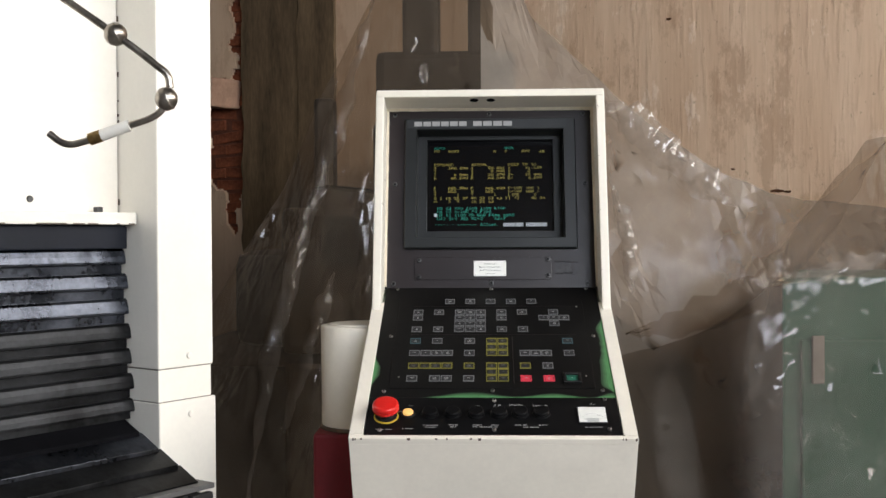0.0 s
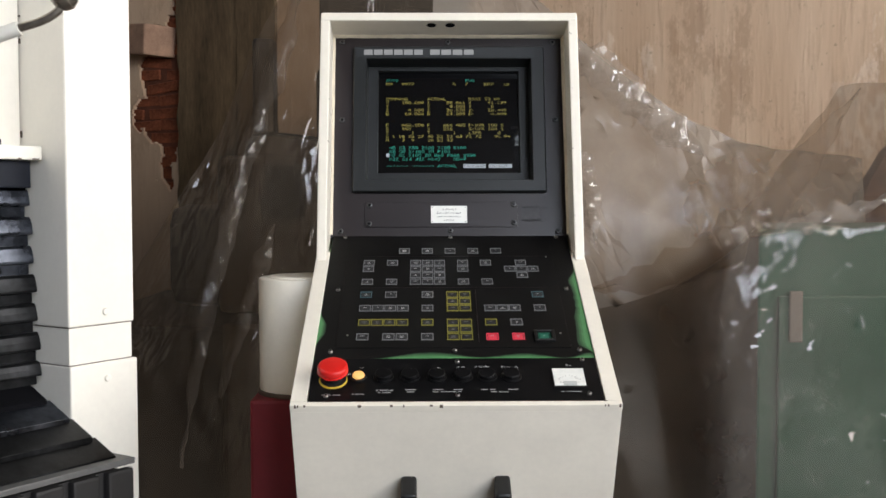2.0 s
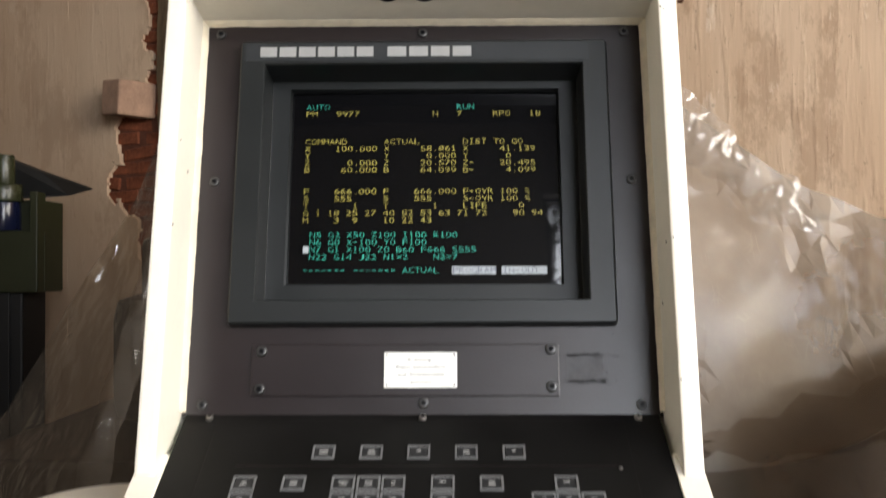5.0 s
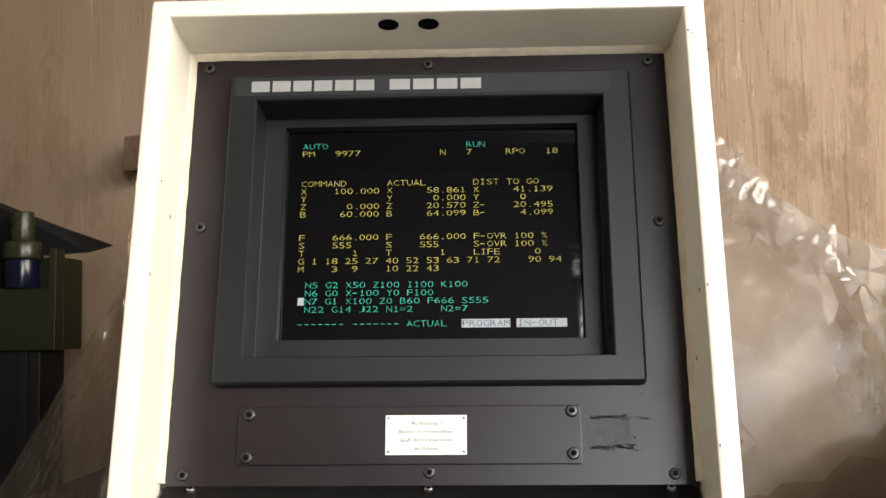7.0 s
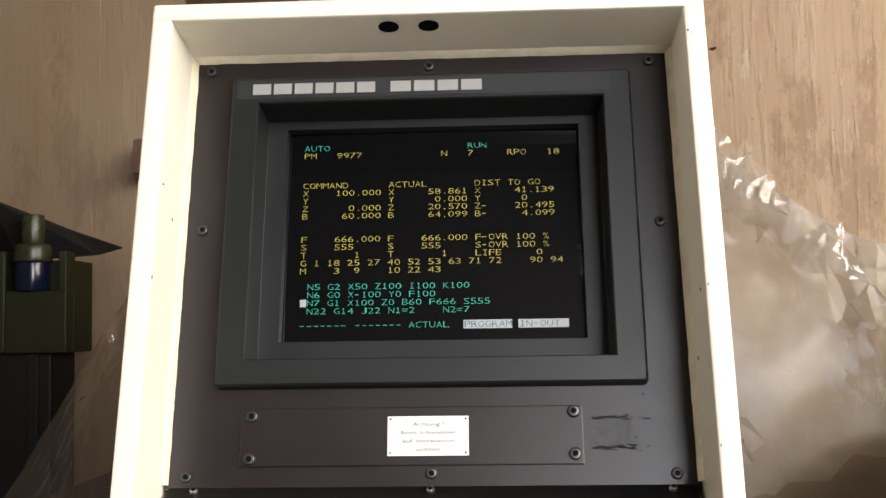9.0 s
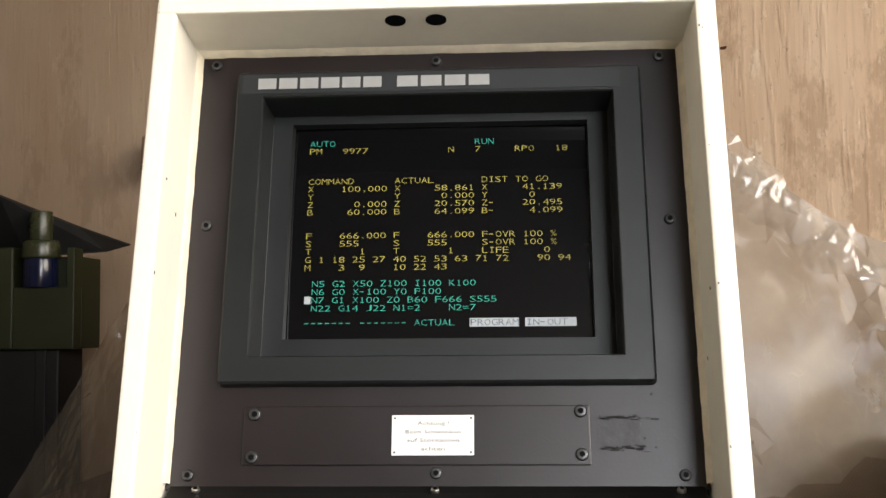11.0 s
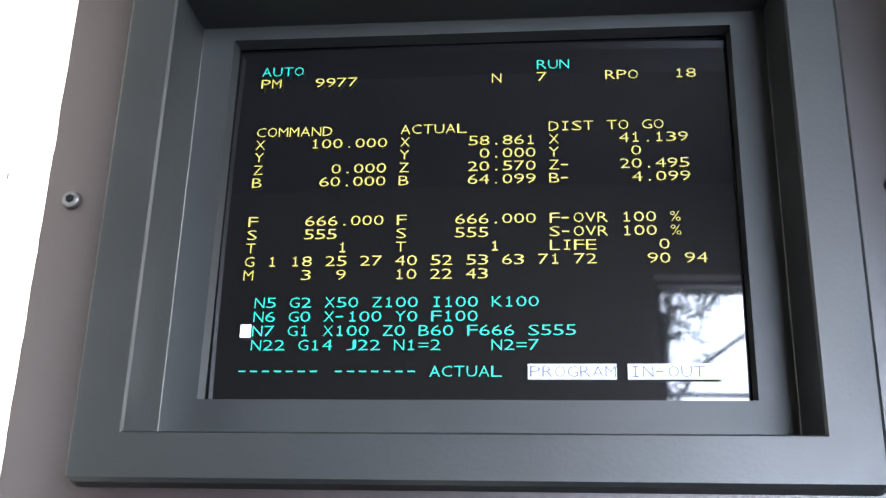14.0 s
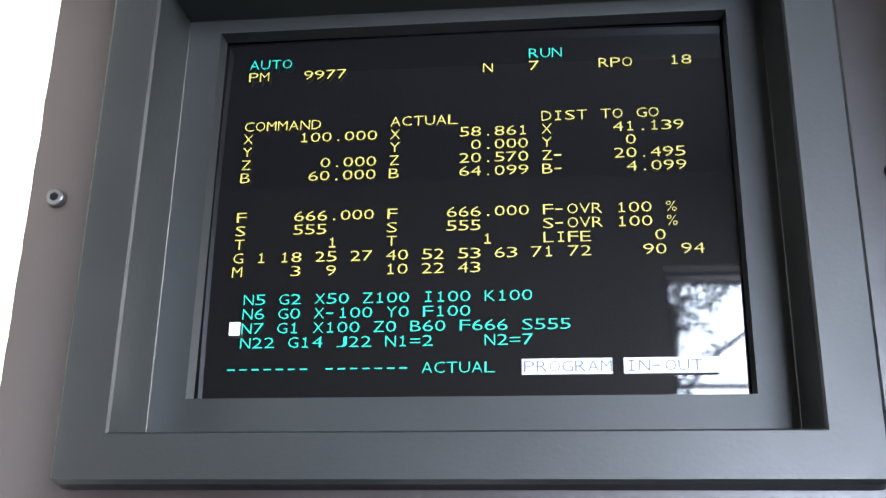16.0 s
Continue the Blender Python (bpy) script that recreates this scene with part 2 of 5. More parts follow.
# clear plastic sheeting: see-through, a little milky, with whitened creases
def film(name, milk, tint, gloss, rough, lean, cell=9.0, calm=(0.42, 0.60), crease=0.3, dust=(0.62, 0.56, 0.50)):
    m = bpy.data.materials.new(name)
    m.use_nodes = True
    n, l = m.node_tree.nodes, m.node_tree.links
    n.remove(n["Principled BSDF"])

    def math_node(op, a, b=None, c=None):
        k = n.new("ShaderNodeMath")
        k.operation, k.use_clamp = op, False
        for i, v in enumerate((a, b, c)):
            if v is None:
                continue
            if isinstance(v, (int, float)):
                k.inputs[i].default_value = v
            else:
                l.new(v, k.inputs[i])
        return k.outputs[0]

    def span(v, lo, hi, a, b):
        k = n.new("ShaderNodeMapRange")
        l.new(v, k.inputs[0])
        k.inputs[1].default_value, k.inputs[2].default_value, k.inputs[3].default_value, k.inputs[4].default_value = lo, hi, a, b
        return k.outputs[0]

    def vec(op, a, b):
        k = n.new("ShaderNodeVectorMath")
        k.operation = op
        for i, v in enumerate((a, b)):
            if isinstance(v, tuple):
                k.inputs[i].default_value = v
            elif v is not None:
                l.new(v, k.inputs[i])
        return k

    def cloud(scale, detail, rough_by=0.5):
        k = n.new("ShaderNodeTexNoise")
        k.inputs["Scale"].default_value, k.inputs["Detail"].default_value, k.inputs["Roughness"].default_value = scale, detail, rough_by
        l.new(co.outputs["Object"], k.inputs["Vector"])
        return k

    clear, dull, shine = n.new("ShaderNodeBsdfTransparent"), n.new("ShaderNodeBsdfDiffuse"), n.new("ShaderNodeBsdfGlossy")
    clear.inputs["Color"].default_value = (*tint, 1)
    dull.inputs["Color"].default_value = (*dust, 1)
    shine.inputs["Color"].default_value = (0.95, 0.95, 0.95, 1)
    shine.inputs["Roughness"].default_value = rough
    co = n.new("ShaderNodeTexCoord")
    slim = n.new("ShaderNodeMapping")
    slim.inputs["Rotation"].default_value, slim.inputs["Scale"].default_value = (0, radians(lean), 0), (1.9, 1.0, 0.75)
    l.new(co.outputs["Object"], slim.inputs["Vector"])
    warp = cloud(5.0, 4)
    bend = vec("MULTIPLY_ADD", warp.outputs["Color"], (0.08, 0.08, 0.08))
    l.new(slim.outputs["Vector"], bend.inputs[2])
    mask = span(cloud(2.3, 3).outputs["Fac"], calm[0], calm[1], 0.04, 1.0)
    lines = None
    for scale, width in ((cell, 0.016), (cell * 2.6, 0.04)):
        rims = n.new("ShaderNodeTexVoronoi")
        rims.feature = "DISTANCE_TO_EDGE"
        rims.inputs["Scale"].default_value = scale
        l.new(bend.outputs["Vector"], rims.inputs["Vector"])
        line = span(rims.outputs["Distance"], 0.0, width, 1.0, 0.0)
        lines = line if lines is None else math_node("MAXIMUM", lines, line)
    ripple = n.new("ShaderNodeBump")
    ripple.inputs["Strength"].default_value, ripple.inputs["Distance"].default_value = 0.25, 0.004
    l.new(cloud(26.0, 3).outputs["Fac"], ripple.inputs["Height"])
    l.new(ripple.outputs["Normal"], shine.inputs["Normal"])
    broken_by = span(cloud(17.0, 3).outputs["Fac"], 0.50, 0.66, 0.0, 1.0)
    white = math_node("MULTIPLY", math_node("MULTIPLY", math_node("MULTIPLY", lines, broken_by), mask), crease)
    haze = span(cloud(2.0, 8, 0.6).outputs["Fac"], 0.3, 0.7, milk * 0.55, milk * 1.45)
    m1, m2 = n.new("ShaderNodeMixShader"), n.new("ShaderNodeMixShader")
    l.new(math_node("MINIMUM", math_node("ADD", haze, white), 0.9), m1.inputs[0])
    l.new(clear.outputs[0], m1.inputs[1])
    l.new(dull.outputs[0], m1.inputs[2])
    l.new(math_node("MULTIPLY_ADD", mask, gloss * 0.75, gloss * 0.25), m2.inputs[0])
    l.new(m1.outputs[0], m2.inputs[1])
    l.new(shine.outputs[0], m2.inputs[2])
    l.new(m2.outputs[0], n["Material Output"].inputs["Surface"])
    return m


FILM = film("clear_film", 0.060, (0.58, 0.51, 0.43), 0.050, 0.09, 20, 12.0, (0.40, 0.58), 0.08, (0.58, 0.48, 0.38))
HAZY = film("hazy_film", 0.27, (0.47, 0.42, 0.375), 0.024, 0.13, -35, 8.0, (0.50, 0.68), 0.06, (0.64, 0.56, 0.47))
FILM2 = film("milky_film", 0.085, (0.60, 0.56, 0.51), 0.055, 0.10, -30, 9.0, (0.40, 0.58), 0.22)
GLINT = film("creased_film", 0.16, (0.84, 0.81, 0.78), 0.055, 0.12, -35, 11.0, (0.36, 0.52), 0.35)
FOLD = film("doubled_film", 0.05, (0.76, 0.71, 0.65), 0.025, 0.10, 20, 12.0, (0.42, 0.60), 0.2)


# ---- mesh helpers ----
def finish(name, bm, mat, parent=None, label="", smooth=False):
    me = bpy.data.meshes.new(name)
    bmesh.ops.recalc_face_normals(bm, faces=bm.faces)
    bm.to_mesh(me)
    bm.free()
    me.materials.append(mat)
    if smooth:
        for f in me.polygons:
            f.use_smooth = True
    ob = new(name, me)
    if parent is not None:
        ob.parent = parent
    if label:
        tagged(ob, label)
    return ob


def part(name, bm, mat, parent, label="", smooth=False):
    return finish(name, bm, mat, parent, label, smooth)


def thing(name, label, category, group="", kind="", at=(0, 0, 0)):
    ob = new(name)
    ob.location = at
    ob.empty_display_size = 0.05
    return tagged(ob, label, category, group, kind)


def box(bm, lo, hi, m=Matrix(), bevel=0.0, seg=2):
    """A box between two corners, carried by m, with rounded edges."""
    tmp = bmesh.new()
    bmesh.ops.create_cube(tmp, size=1)
    s = [hi[i] - lo[i] for i in range(3)]
    c = [(hi[i] + lo[i]) / 2 for i in range(3)]
    bmesh.ops.transform(tmp, matrix=Matrix.Translation(c) @ Matrix.Diagonal((*s, 1)), verts=tmp.verts)
    if bevel:
        bmesh.ops.bevel(tmp, geom=tmp.edges[:], offset=bevel, segments=seg, profile=0.6, affect="EDGES")
    bmesh.ops.transform(tmp, matrix=m, verts=tmp.verts)
    join(bm, tmp)
    return bm


def join(bm, tmp):
    me = bpy.data.meshes.new("tmp")
    tmp.to_mesh(me)
    tmp.free()
    bm.from_mesh(me)
    bpy.data.meshes.remove(me)


def tube(bm, m, r0, r1, h, seg=24, bevel=0.0, caps=True):
    """A cone or cylinder standing on m's origin along its z."""
    tmp = bmesh.new()
    bmesh.ops.create_cone(tmp, cap_ends=caps, segments=seg, radius1=r0, radius2=r1, depth=h)
    bmesh.ops.translate(tmp, vec=(0, 0, h / 2), verts=tmp.verts)
    if bevel:
        rim = [e for e in tmp.edges if abs(e.verts[0].co.z - e.verts[1].co.z) < 1e-6 and len(e.link_faces) == 2]
        bmesh.ops.bevel(tmp, geom=rim, offset=bevel, segments=3, profile=0.5, affect="EDGES")
    bmesh.ops.transform(tmp, matrix=m, verts=tmp.verts)
    join(bm, tmp)
    return bm


def prism(bm, outline, x0, x1, m=Matrix(), bevel=0.0):
    """An outline of (y, z) points drawn out from x0 to x1."""
    tmp = bmesh.new()
    a = [tmp.verts.new((x0, y, z)) for y, z in outline]
    b = [tmp.verts.new((x1, y, z)) for y, z in outline]
    tmp.faces.new(a)
    tmp.faces.new(b[::-1])
    k = len(a)
    for i in range(k):
        tmp.faces.new((a[i], b[i], b[(i + 1) % k], a[(i + 1) % k]))
    bmesh.ops.recalc_face_normals(tmp, faces=tmp.faces)
    if bevel:
        bmesh.ops.bevel(tmp, geom=tmp.edges[:], offset=bevel, segments=2, profile=0.6, affect="EDGES")
    bmesh.ops.transform(tmp, matrix=m, verts=tmp.verts)
    join(bm, tmp)
    return bm


def rod(points, r, res=6):
    """A round bar through points as a mesh."""
    cu = bpy.data.curves.new("rod", "CURVE")
    cu.dimensions, cu.bevel_depth, cu.bevel_resolution, cu.resolution_u = "3D", r, res, 8
    cu.use_fill_caps = True
    s = cu.splines.new("BEZIER")
    s.bezier_points.add(len(points) - 1)
    for bp, p in zip(s.bezier_points, points):
        bp.co, bp.handle_left_type, bp.handle_right_type = p, "AUTO", "AUTO"
    ob = bpy.data.objects.new("rod", cu)
    scene.collection.objects.link(ob)
    bm = bmesh.new()
    bm.from_mesh(ob.evaluated_get(bpy.context.evaluated_depsgraph_get()).to_mesh())
    bpy.data.objects.remove(ob)
    return bm


GLYPHS = {}


def glyph(ch):
    """The outline of one character of the built-in font as a flat mesh, scaled to 1 x 1."""
    if ch not in GLYPHS:
        cu = bpy.data.curves.new("glyph", "FONT")
        cu.body, cu.resolution_u, cu.offset = ch, 2, -0.014
        ob = bpy.data.objects.new("glyph", cu)
        scene.collection.objects.link(ob)
        me = ob.evaluated_get(bpy.context.evaluated_depsgraph_get()).to_mesh()
        co = np.array([v.co[:] for v in me.vertices])
        GLYPHS[ch] = (co, [tuple(p.vertices) for p in me.polygons])
        bpy.data.objects.remove(ob)
    return GLYPHS[ch]


def write(bm, text, m, pitch, height, fill=0.84, narrow=""):
    """Characters in equal cells along m's x, standing on m's y=0."""
    for i, ch in enumerate(text):
        if ch == " ":
            continue
        if ch in "1I":
            w, h, st = pitch * fill, height, height * 0.115
            bars = [(0.5 * w - st / 2, 0, 0.5 * w + st / 2, h), (0.2 * w, 0, 0.8 * w, st)]
            bars.append((0.2 * w, h - st, 0.8 * w, h) if ch == "I" else (0.25 * w, h * 0.76, 0.5 * w, h * 0.76 + st))
            for x0, y0, x1, y1 in bars:
                bm.faces.new([bm.verts.new(m @ Vector((i * pitch + x, y, 0))) for x, y in ((x0, y0), (x1, y0), (x1, y1), (x0, y1))])
            continue
        co, faces = glyph(ch)
        lo, hi = co.min(0), co.max(0)
        w = pitch * fill
        if ch in ".,":
            sx, sy, ox, oy = pitch * 0.2 / (hi[0] - lo[0]), height * 0.16 / (hi[1] - lo[1]), pitch * 0.35, 0
        elif ch in "-=":
            sx, sy, ox, oy = w * (0.72 if ch == "-" else 1) / (hi[0] - lo[0]), height * (0.12 if ch == "-" else 0.42) / (hi[1] - lo[1]), 0, height * (0.42 if ch == "-" else 0.28)
        else:
            k = 0.5 if ch in narrow else 1
            sx, sy, ox, oy = w * k / (hi[0] - lo[0]), height / (hi[1] - lo[1]), w * (1 - k) / 2, 0
        vs = [bm.verts.new(m @ Vector((i * pitch + ox + (c[0] - lo[0]) * sx, oy + (c[1] - lo[1]) * sy, 0))) for c in co]
        for f in faces:
            try:
                bm.faces.new([vs[j] for j in f])
            except ValueError:
                pass
    return bm


def letter(bm, text, m, width, height):
    """A line in the built-in font, fitted to a width and a capital height, centred on m."""
    cu = bpy.data.curves.new("line", "FONT")
    cu.body, cu.resolution_u = text, 2
    ob = bpy.data.objects.new("line", cu)
    scene.collection.objects.link(ob)
    tmp = bmesh.new()
    tmp.from_mesh(ob.evaluated_get(bpy.context.evaluated_depsgraph_get()).to_mesh())
    bpy.data.objects.remove(ob)
    lo, hi = min(v.co.x for v in tmp.verts), max(v.co.x for v in tmp.verts)
    sx = width / (hi - lo)
    bmesh.ops.transform(tmp, matrix=m @ Matrix.Diagonal((sx, height / 0.7, 1, 1)) @ Matrix.Translation((-(lo + hi) / 2, 0, 0)), verts=tmp.verts)
    join(bm, tmp)
    return bm


# ---- the hall ----
def wall_piece(name, lo, hi, mat, m=Matrix()):
    bm = bmesh.new()
    box(bm, lo, hi, m)
    return tagged(finish(name, bm, mat), kind="structure")


tagged(finish("floor", box(bmesh.new(), (-6, -6, -0.2), (7, 10, 0)), CONCRETE), "stained grey concrete hall floor", "floor", kind="structure")
tagged(finish("ceiling", box(bmesh.new(), (-6, -6, 7.0), (7, 10, 7.2)), ROOF), "unseen hall ceiling, kept dark", "ceiling", kind="structure")
bm = bmesh.new()
box(bm, (-6, -5.3, 0), (1.15, -5, 7))
box(bm, (4.6, -5.3, 0), (7, -5, 7))
box(bm, (1.15, -5.3, 5.75), (4.6, -5, 7))
box(bm, (1.15, -5.3, 0), (4.6, -5, 1.7))
tagged(finish("wall_south", bm, HALL), "plastered wall with a tall window opening", "wall", kind="structure")
bm = bmesh.new()
for k in range(5):
    box(bm, (1.15 + 0.8525 * k, -5.16, 1.7), (1.19 + 0.8525 * k, -5.12, 5.75))
for z in (1.7, 3.1, 4.45, 5.71):
    box(bm, (1.15, -5.155, z), (4.6, -5.125, z + 0.04))
window = tagged(finish("window_1", bm, GREYMACH), "tall factory window with thin glazing bars", "window", kind="structure")
# woven wire guard over the upper lights
bm = bmesh.new()
for i in range(-28, 80):
    for lean in (-1, 1):
        x0 = 1.15 + i * 0.045
        p, q = (x0, 4.49), (x0 + 1.22 * lean, 5.71)
        if lean < 0:
            p, q = (x0 + 1.22, 4.49), (x0, 5.71)
        lo, hi = max(0.0, (1.19 - min(p[0], q[0])) / 1.22), min(1.0, (4.6 - min(p[0], q[0])) / 1.22)
        if hi <= lo:
            continue
        if lean > 0:
            a, b = (p[0] + 1.22 * lo, p[1] + 1.22 * lo), (p[0] + 1.22 * hi, p[1] + 1.22 * hi)
        else:
            a, b = (q[0] + 1.22 * lo, q[1] - 1.22 * lo), (q[0] + 1.22 * hi, q[1] - 1.22 * hi)
        w = 0.0026
        bm.faces.new([bm.verts.new((x, -5.19 - 0.004 * lean, z)) for x, z in ((a[0] - w, a[1] + w * lean), (a[0] + w, a[1] - w * lean), (b[0] + w, b[1] - w * lean), (b[0] - w, b[1] + w * lean))])
tagged(part("wire_guard", bm, GREYMACH, window, "woven wire guard"), kind="stuff")
bm = bmesh.new()
box(bm, (5, -5, 0), (5.3, 10, 2.0))
box(bm, (5, -5, 4.6), (5.3, 10, 7))
for y0, y1 in ((-5, -3.7), (-2.6, -2.3), (-1.2, -0.9), (0.2, 0.5), (1.6, 1.9), (3.0, 3.3), (4.4, 10)):
    box(bm, (5, y0, 2.0), (5.3, y1, 4.6))
tagged(finish("wall_east", bm, HALL), "plastered wall with a row of window openings", "wall", kind="structure")
tagged(finish("wall_west", box(bmesh.new(), (-5.3, -5, 0), (-5, 10, 7)), HALL), "plain plastered hall wall", "wall", kind="structure")

# north wall, running askew behind the machines: brick core with a plaster coat, broken open in one place
WALL = Matrix.Translation((0, 5.88, 0)) @ Matrix.Rotation(radians(-26.57), 4, "Z")
wall_north = tagged(finish("wall_north", box(bmesh.new(), (-7, 0.03, 0), (7, 0.3, 7), WALL), MORTAR), "old brick wall under worn beige plaster", "wall", kind="structure")


def broken(q, z):
    """Whether the plaster has come away at q along the wall and height z."""
    j = noise.noise((q * 7, z * 7, 3.3)) * 0.11 + noise.noise((q * 21, z * 21, 1.3)) * 0.05
    blob = ((q + 1.73) / 0.20) ** 2 + ((z - 1.93) / 0.36) ** 2 < 1 + j * 9
    tail = abs(q + 1.72 - (1.75 - z) * 0.1) < 0.10 * max(0, (z - 1.25) / 0.5) + j and 1.3 < z < 1.8
    strip = -1.66 + j < q < -1.50 and z > 2.0
    return blob or tail or strip


bm = bmesh.new()
STEP = 0.0125
cells = {}
Q0, Q1, Z1 = -2.25, -1.15, 3.4
nq, nz = round((Q1 - Q0) / STEP), round(Z1 / STEP)


def corner(i, k):
    if (i, k) not in cells:
        cells[i, k] = bm.verts.new(WALL @ Vector((Q0 + i * STEP, 0.004 * noise.noise((i * 0.07, k * 0.07, 0)), k * STEP)))
    return cells[i, k]


for i in range(nq):
    for k in range(nz):
        if not broken(Q0 + (i + 0.5) * STEP, (k + 0.5) * STEP):
            bm.faces.new((corner(i, k), corner(i + 1, k), corner(i + 1, k + 1), corner(i, k + 1)))
back = bmesh.ops.extrude_face_region(bm, geom=bm.faces[:])
bmesh.ops.translate(bm, vec=WALL.to_3x3() @ Vector((0, 0.028, 0)), verts=[g for g in back["geom"] if isinstance(g, bmesh.types.BMVert)])
part("plaster", bm, PLASTER, wall_north, "worn beige plaster with a broken-out patch")
bm = bmesh.new()
box(bm, (-7, 0, 0), (Q0, 0.028, 7), WALL)
box(bm, (Q1, 0, 0), (0.2, 0.028, 7), WALL)
box(bm, (Q0, 0, Z1), (Q1, 0.028, 7), WALL)
part("plaster", bm, PLASTER, wall_north, "worn beige plaster")
bm = bmesh.new()
box(bm, (0.2, 0, 0), (7, 0.028, 7), WALL)
part("plaster", bm, PEELED, wall_north, "peeling streaked beige plaster")

# dark chips and holes knocked into the plaster
BARE = material("bare_brown_hole", (0.07, 0.032, 0.016), 0.95, vary=0.4, scale=40, spec=0.05)
rnd = random.Random(31)
for q, z, w, h in ((1.655, 1.527, 0.045, 0.010), (1.70, 1.522, 0.022, 0.008), (1.118, 2.405, 0.016, 0.008), (1.439, 1.639, 0.012, 0.006)):
    bm = bmesh.new()
    rim = [(q + w * math.cos(a) * rnd.uniform(0.6, 1.1), z + h * math.sin(a) * rnd.uniform(0.6, 1.1)) for a in [radians(30 * i) for i in range(12)]]
    bm.faces.new([bm.verts.new(WALL @ Vector((x, -0.002, v))) for x, v in rim])
    g = bmesh.ops.extrude_face_region(bm, geom=bm.faces[:])
    bmesh.ops.translate(bm, vec=WALL.to_3x3() @ Vector((0, 0.006, 0)), verts=[v for v in g["geom"] if isinstance(v, bmesh.types.BMVert)])
    part("plaster_chip", bm, BARE, wall_north, "dark chip in the plaster")

# ---- operator console ----
AX, CX = radians(14.0), 0.081
PAN = Matrix.Translation((CX, 1.963, 1.222)) @ Matrix.Rotation(radians(90) - AX, 4, "X")   # x across, y up the panel, z out of it
KEYB = Matrix.Translation((CX, 1.963, 1.220)) @ Matrix.Rotation(radians(26.2), 4, "X")     # x across, -y down the slope, z out of it
console = thing("operator_console", "cream machine control console with hooded screen and black keyboard", "control panel", at=(CX, 1.8, 0))
CI = Matrix.Translation((-CX, -1.8, 0))
PAN, KEYB = CI @ PAN, CI @ KEYB

# housing: hood round the screen, sloping desk and body
for s in (-1, 1):
    bm = bmesh.new()
    prism(bm, [(-0.058, 0.071), (0.3765, 0.071), (0.3765, -0.12), (-0.058, -0.12)], s * 0.2222, s * 0.206, PAN, 0.0025)
    part("hood_cheek", bm, CREAM, console, "cream painted hood side")
bm = box(bmesh.new(), (-0.2215, 0.364, -0.12), (0.2215, 0.3790, 0.0718), PAN, 0.0025)
part("hood_top", bm, CREAM, console)
# flat black discs, their colour stands in for the dark inside two holes
for x in (0.05 - CX, 0.083 - CX):
    bm = tube(bmesh.new(), PAN @ Matrix.Translation((x, 0.3641, 0.052)) @ Matrix.Rotation(radians(90), 4, "X"), 0.0085, 0.0085, 0.0008, 28)
    part("lamp_hole", bm, VOID, console, "round dark hole in the hood")
part("hood_back", box(bmesh.new(), (-0.206, -0.06, -0.122), (0.206, 0.364, -0.116), PAN), CREAM, console)
bm = bmesh.new()
for s in (-1, 1):
    box(bm, (min(s * 0.2015, s * 0.2235), -0.474, -0.008), (max(s * 0.2015, s * 0.2235), -0.06, 0.0028), KEYB, 0.0012)
    box(bm, (s * 0.2195 - 0.004, -0.0598, -0.008), (s * 0.2195 + 0.004, -0.0, 0.0028), KEYB, 0.0012)
box(bm, (-0.2235, -0.4835, -0.008), (0.2235, -0.4742, 0.0028), KEYB, 0.0015)
part("desk_rim", bm, CREAM, console, "cream rim with chipped edges")
bm = bmesh.new()
prism(bm, [(-0.4832, -0.0078), (-0.05, -0.0078), (0.06, -0.03), (0.02, -0.26), (-0.4832, -0.26)], -0.2232, 0.2232, KEYB, 0.0012)
body = part("body", bm, CREAM, console)
# chips along the front edge
bm = bmesh.new()
rnd = random.Random(4)
for i in range(30):
    x = rnd.uniform(-0.2, 0.2)
    w = rnd.uniform(0.002, 0.016) * (1.6 if i % 5 == 0 else 1)
    box(bm, (x, -0.4752, 0.0), (x + w, -0.4738, 0.0030), KEYB)
for i in range(12):
    x = rnd.choice((rnd.uniform(-0.2236, -0.205), rnd.uniform(0.19, 0.222), rnd.uniform(-0.2, 0.2)))
    w = rnd.uniform(0.0012, 0.005)
    box(bm, (x, -0.4838, 0.0012 - rnd.uniform(0, 0.003)), (x + w, -0.4825, 0.0030), KEYB)
for x, d in ((0.12, -0.055), (0.135, -0.078)):
    box(bm, (x, -0.4825, d), (x + 0.004, -0.4815, d + 0.003), KEYB)
box(bm, (-0.19, -0.4825, -0.125), (-0.172, -0.4815, -0.1235), KEYB)
tagged(part("chipped_spot", bm, CHIP, console, "dark chips in the paint"), kind="stuff")
# handle on the front
bm = bmesh.new()
for s in (-1, 1):
    box(bm, (s * 0.065 - 0.011, -0.525, -0.165), (s * 0.065 + 0.011, -0.482, -0.118), KEYB, 0.006, 3)
box(bm, (-0.066, -0.532, -0.162), (0.066, -0.508, -0.138), KEYB, 0.008, 3)
part("handle", bm, BLACK, console, "black plastic grab handle")
# swivel sleeve and post
sl = CI @ Matrix.Translation((-0.164, 1.937, 0.962))
bm = tube(bmesh.new(), sl, 0.08, 0.081, 0.19, 48, 0.003)
part("swivel_sleeve", bm, CREAM, console, "cream round swivel sleeve", True)
bm = tube(bmesh.new(), sl @ Matrix.Translation((0, 0, 0.190)), 0.066, 0.064, 0.003, 40, 0.001)
part("sleeve_cap", bm, CREAM, console)
bm = tube(bmesh.new(), sl @ Matrix.Translation((0, 0, -0.006)), 0.083, 0.083, 0.007, 48, 0.001)
part("sleeve_ring", bm, CHIP, console, "worn dark ring")
bm = box(bmesh.new(), (-0.085, -0.085, -0.956), (0.10, 0.085, -0.006), sl, 0.006)
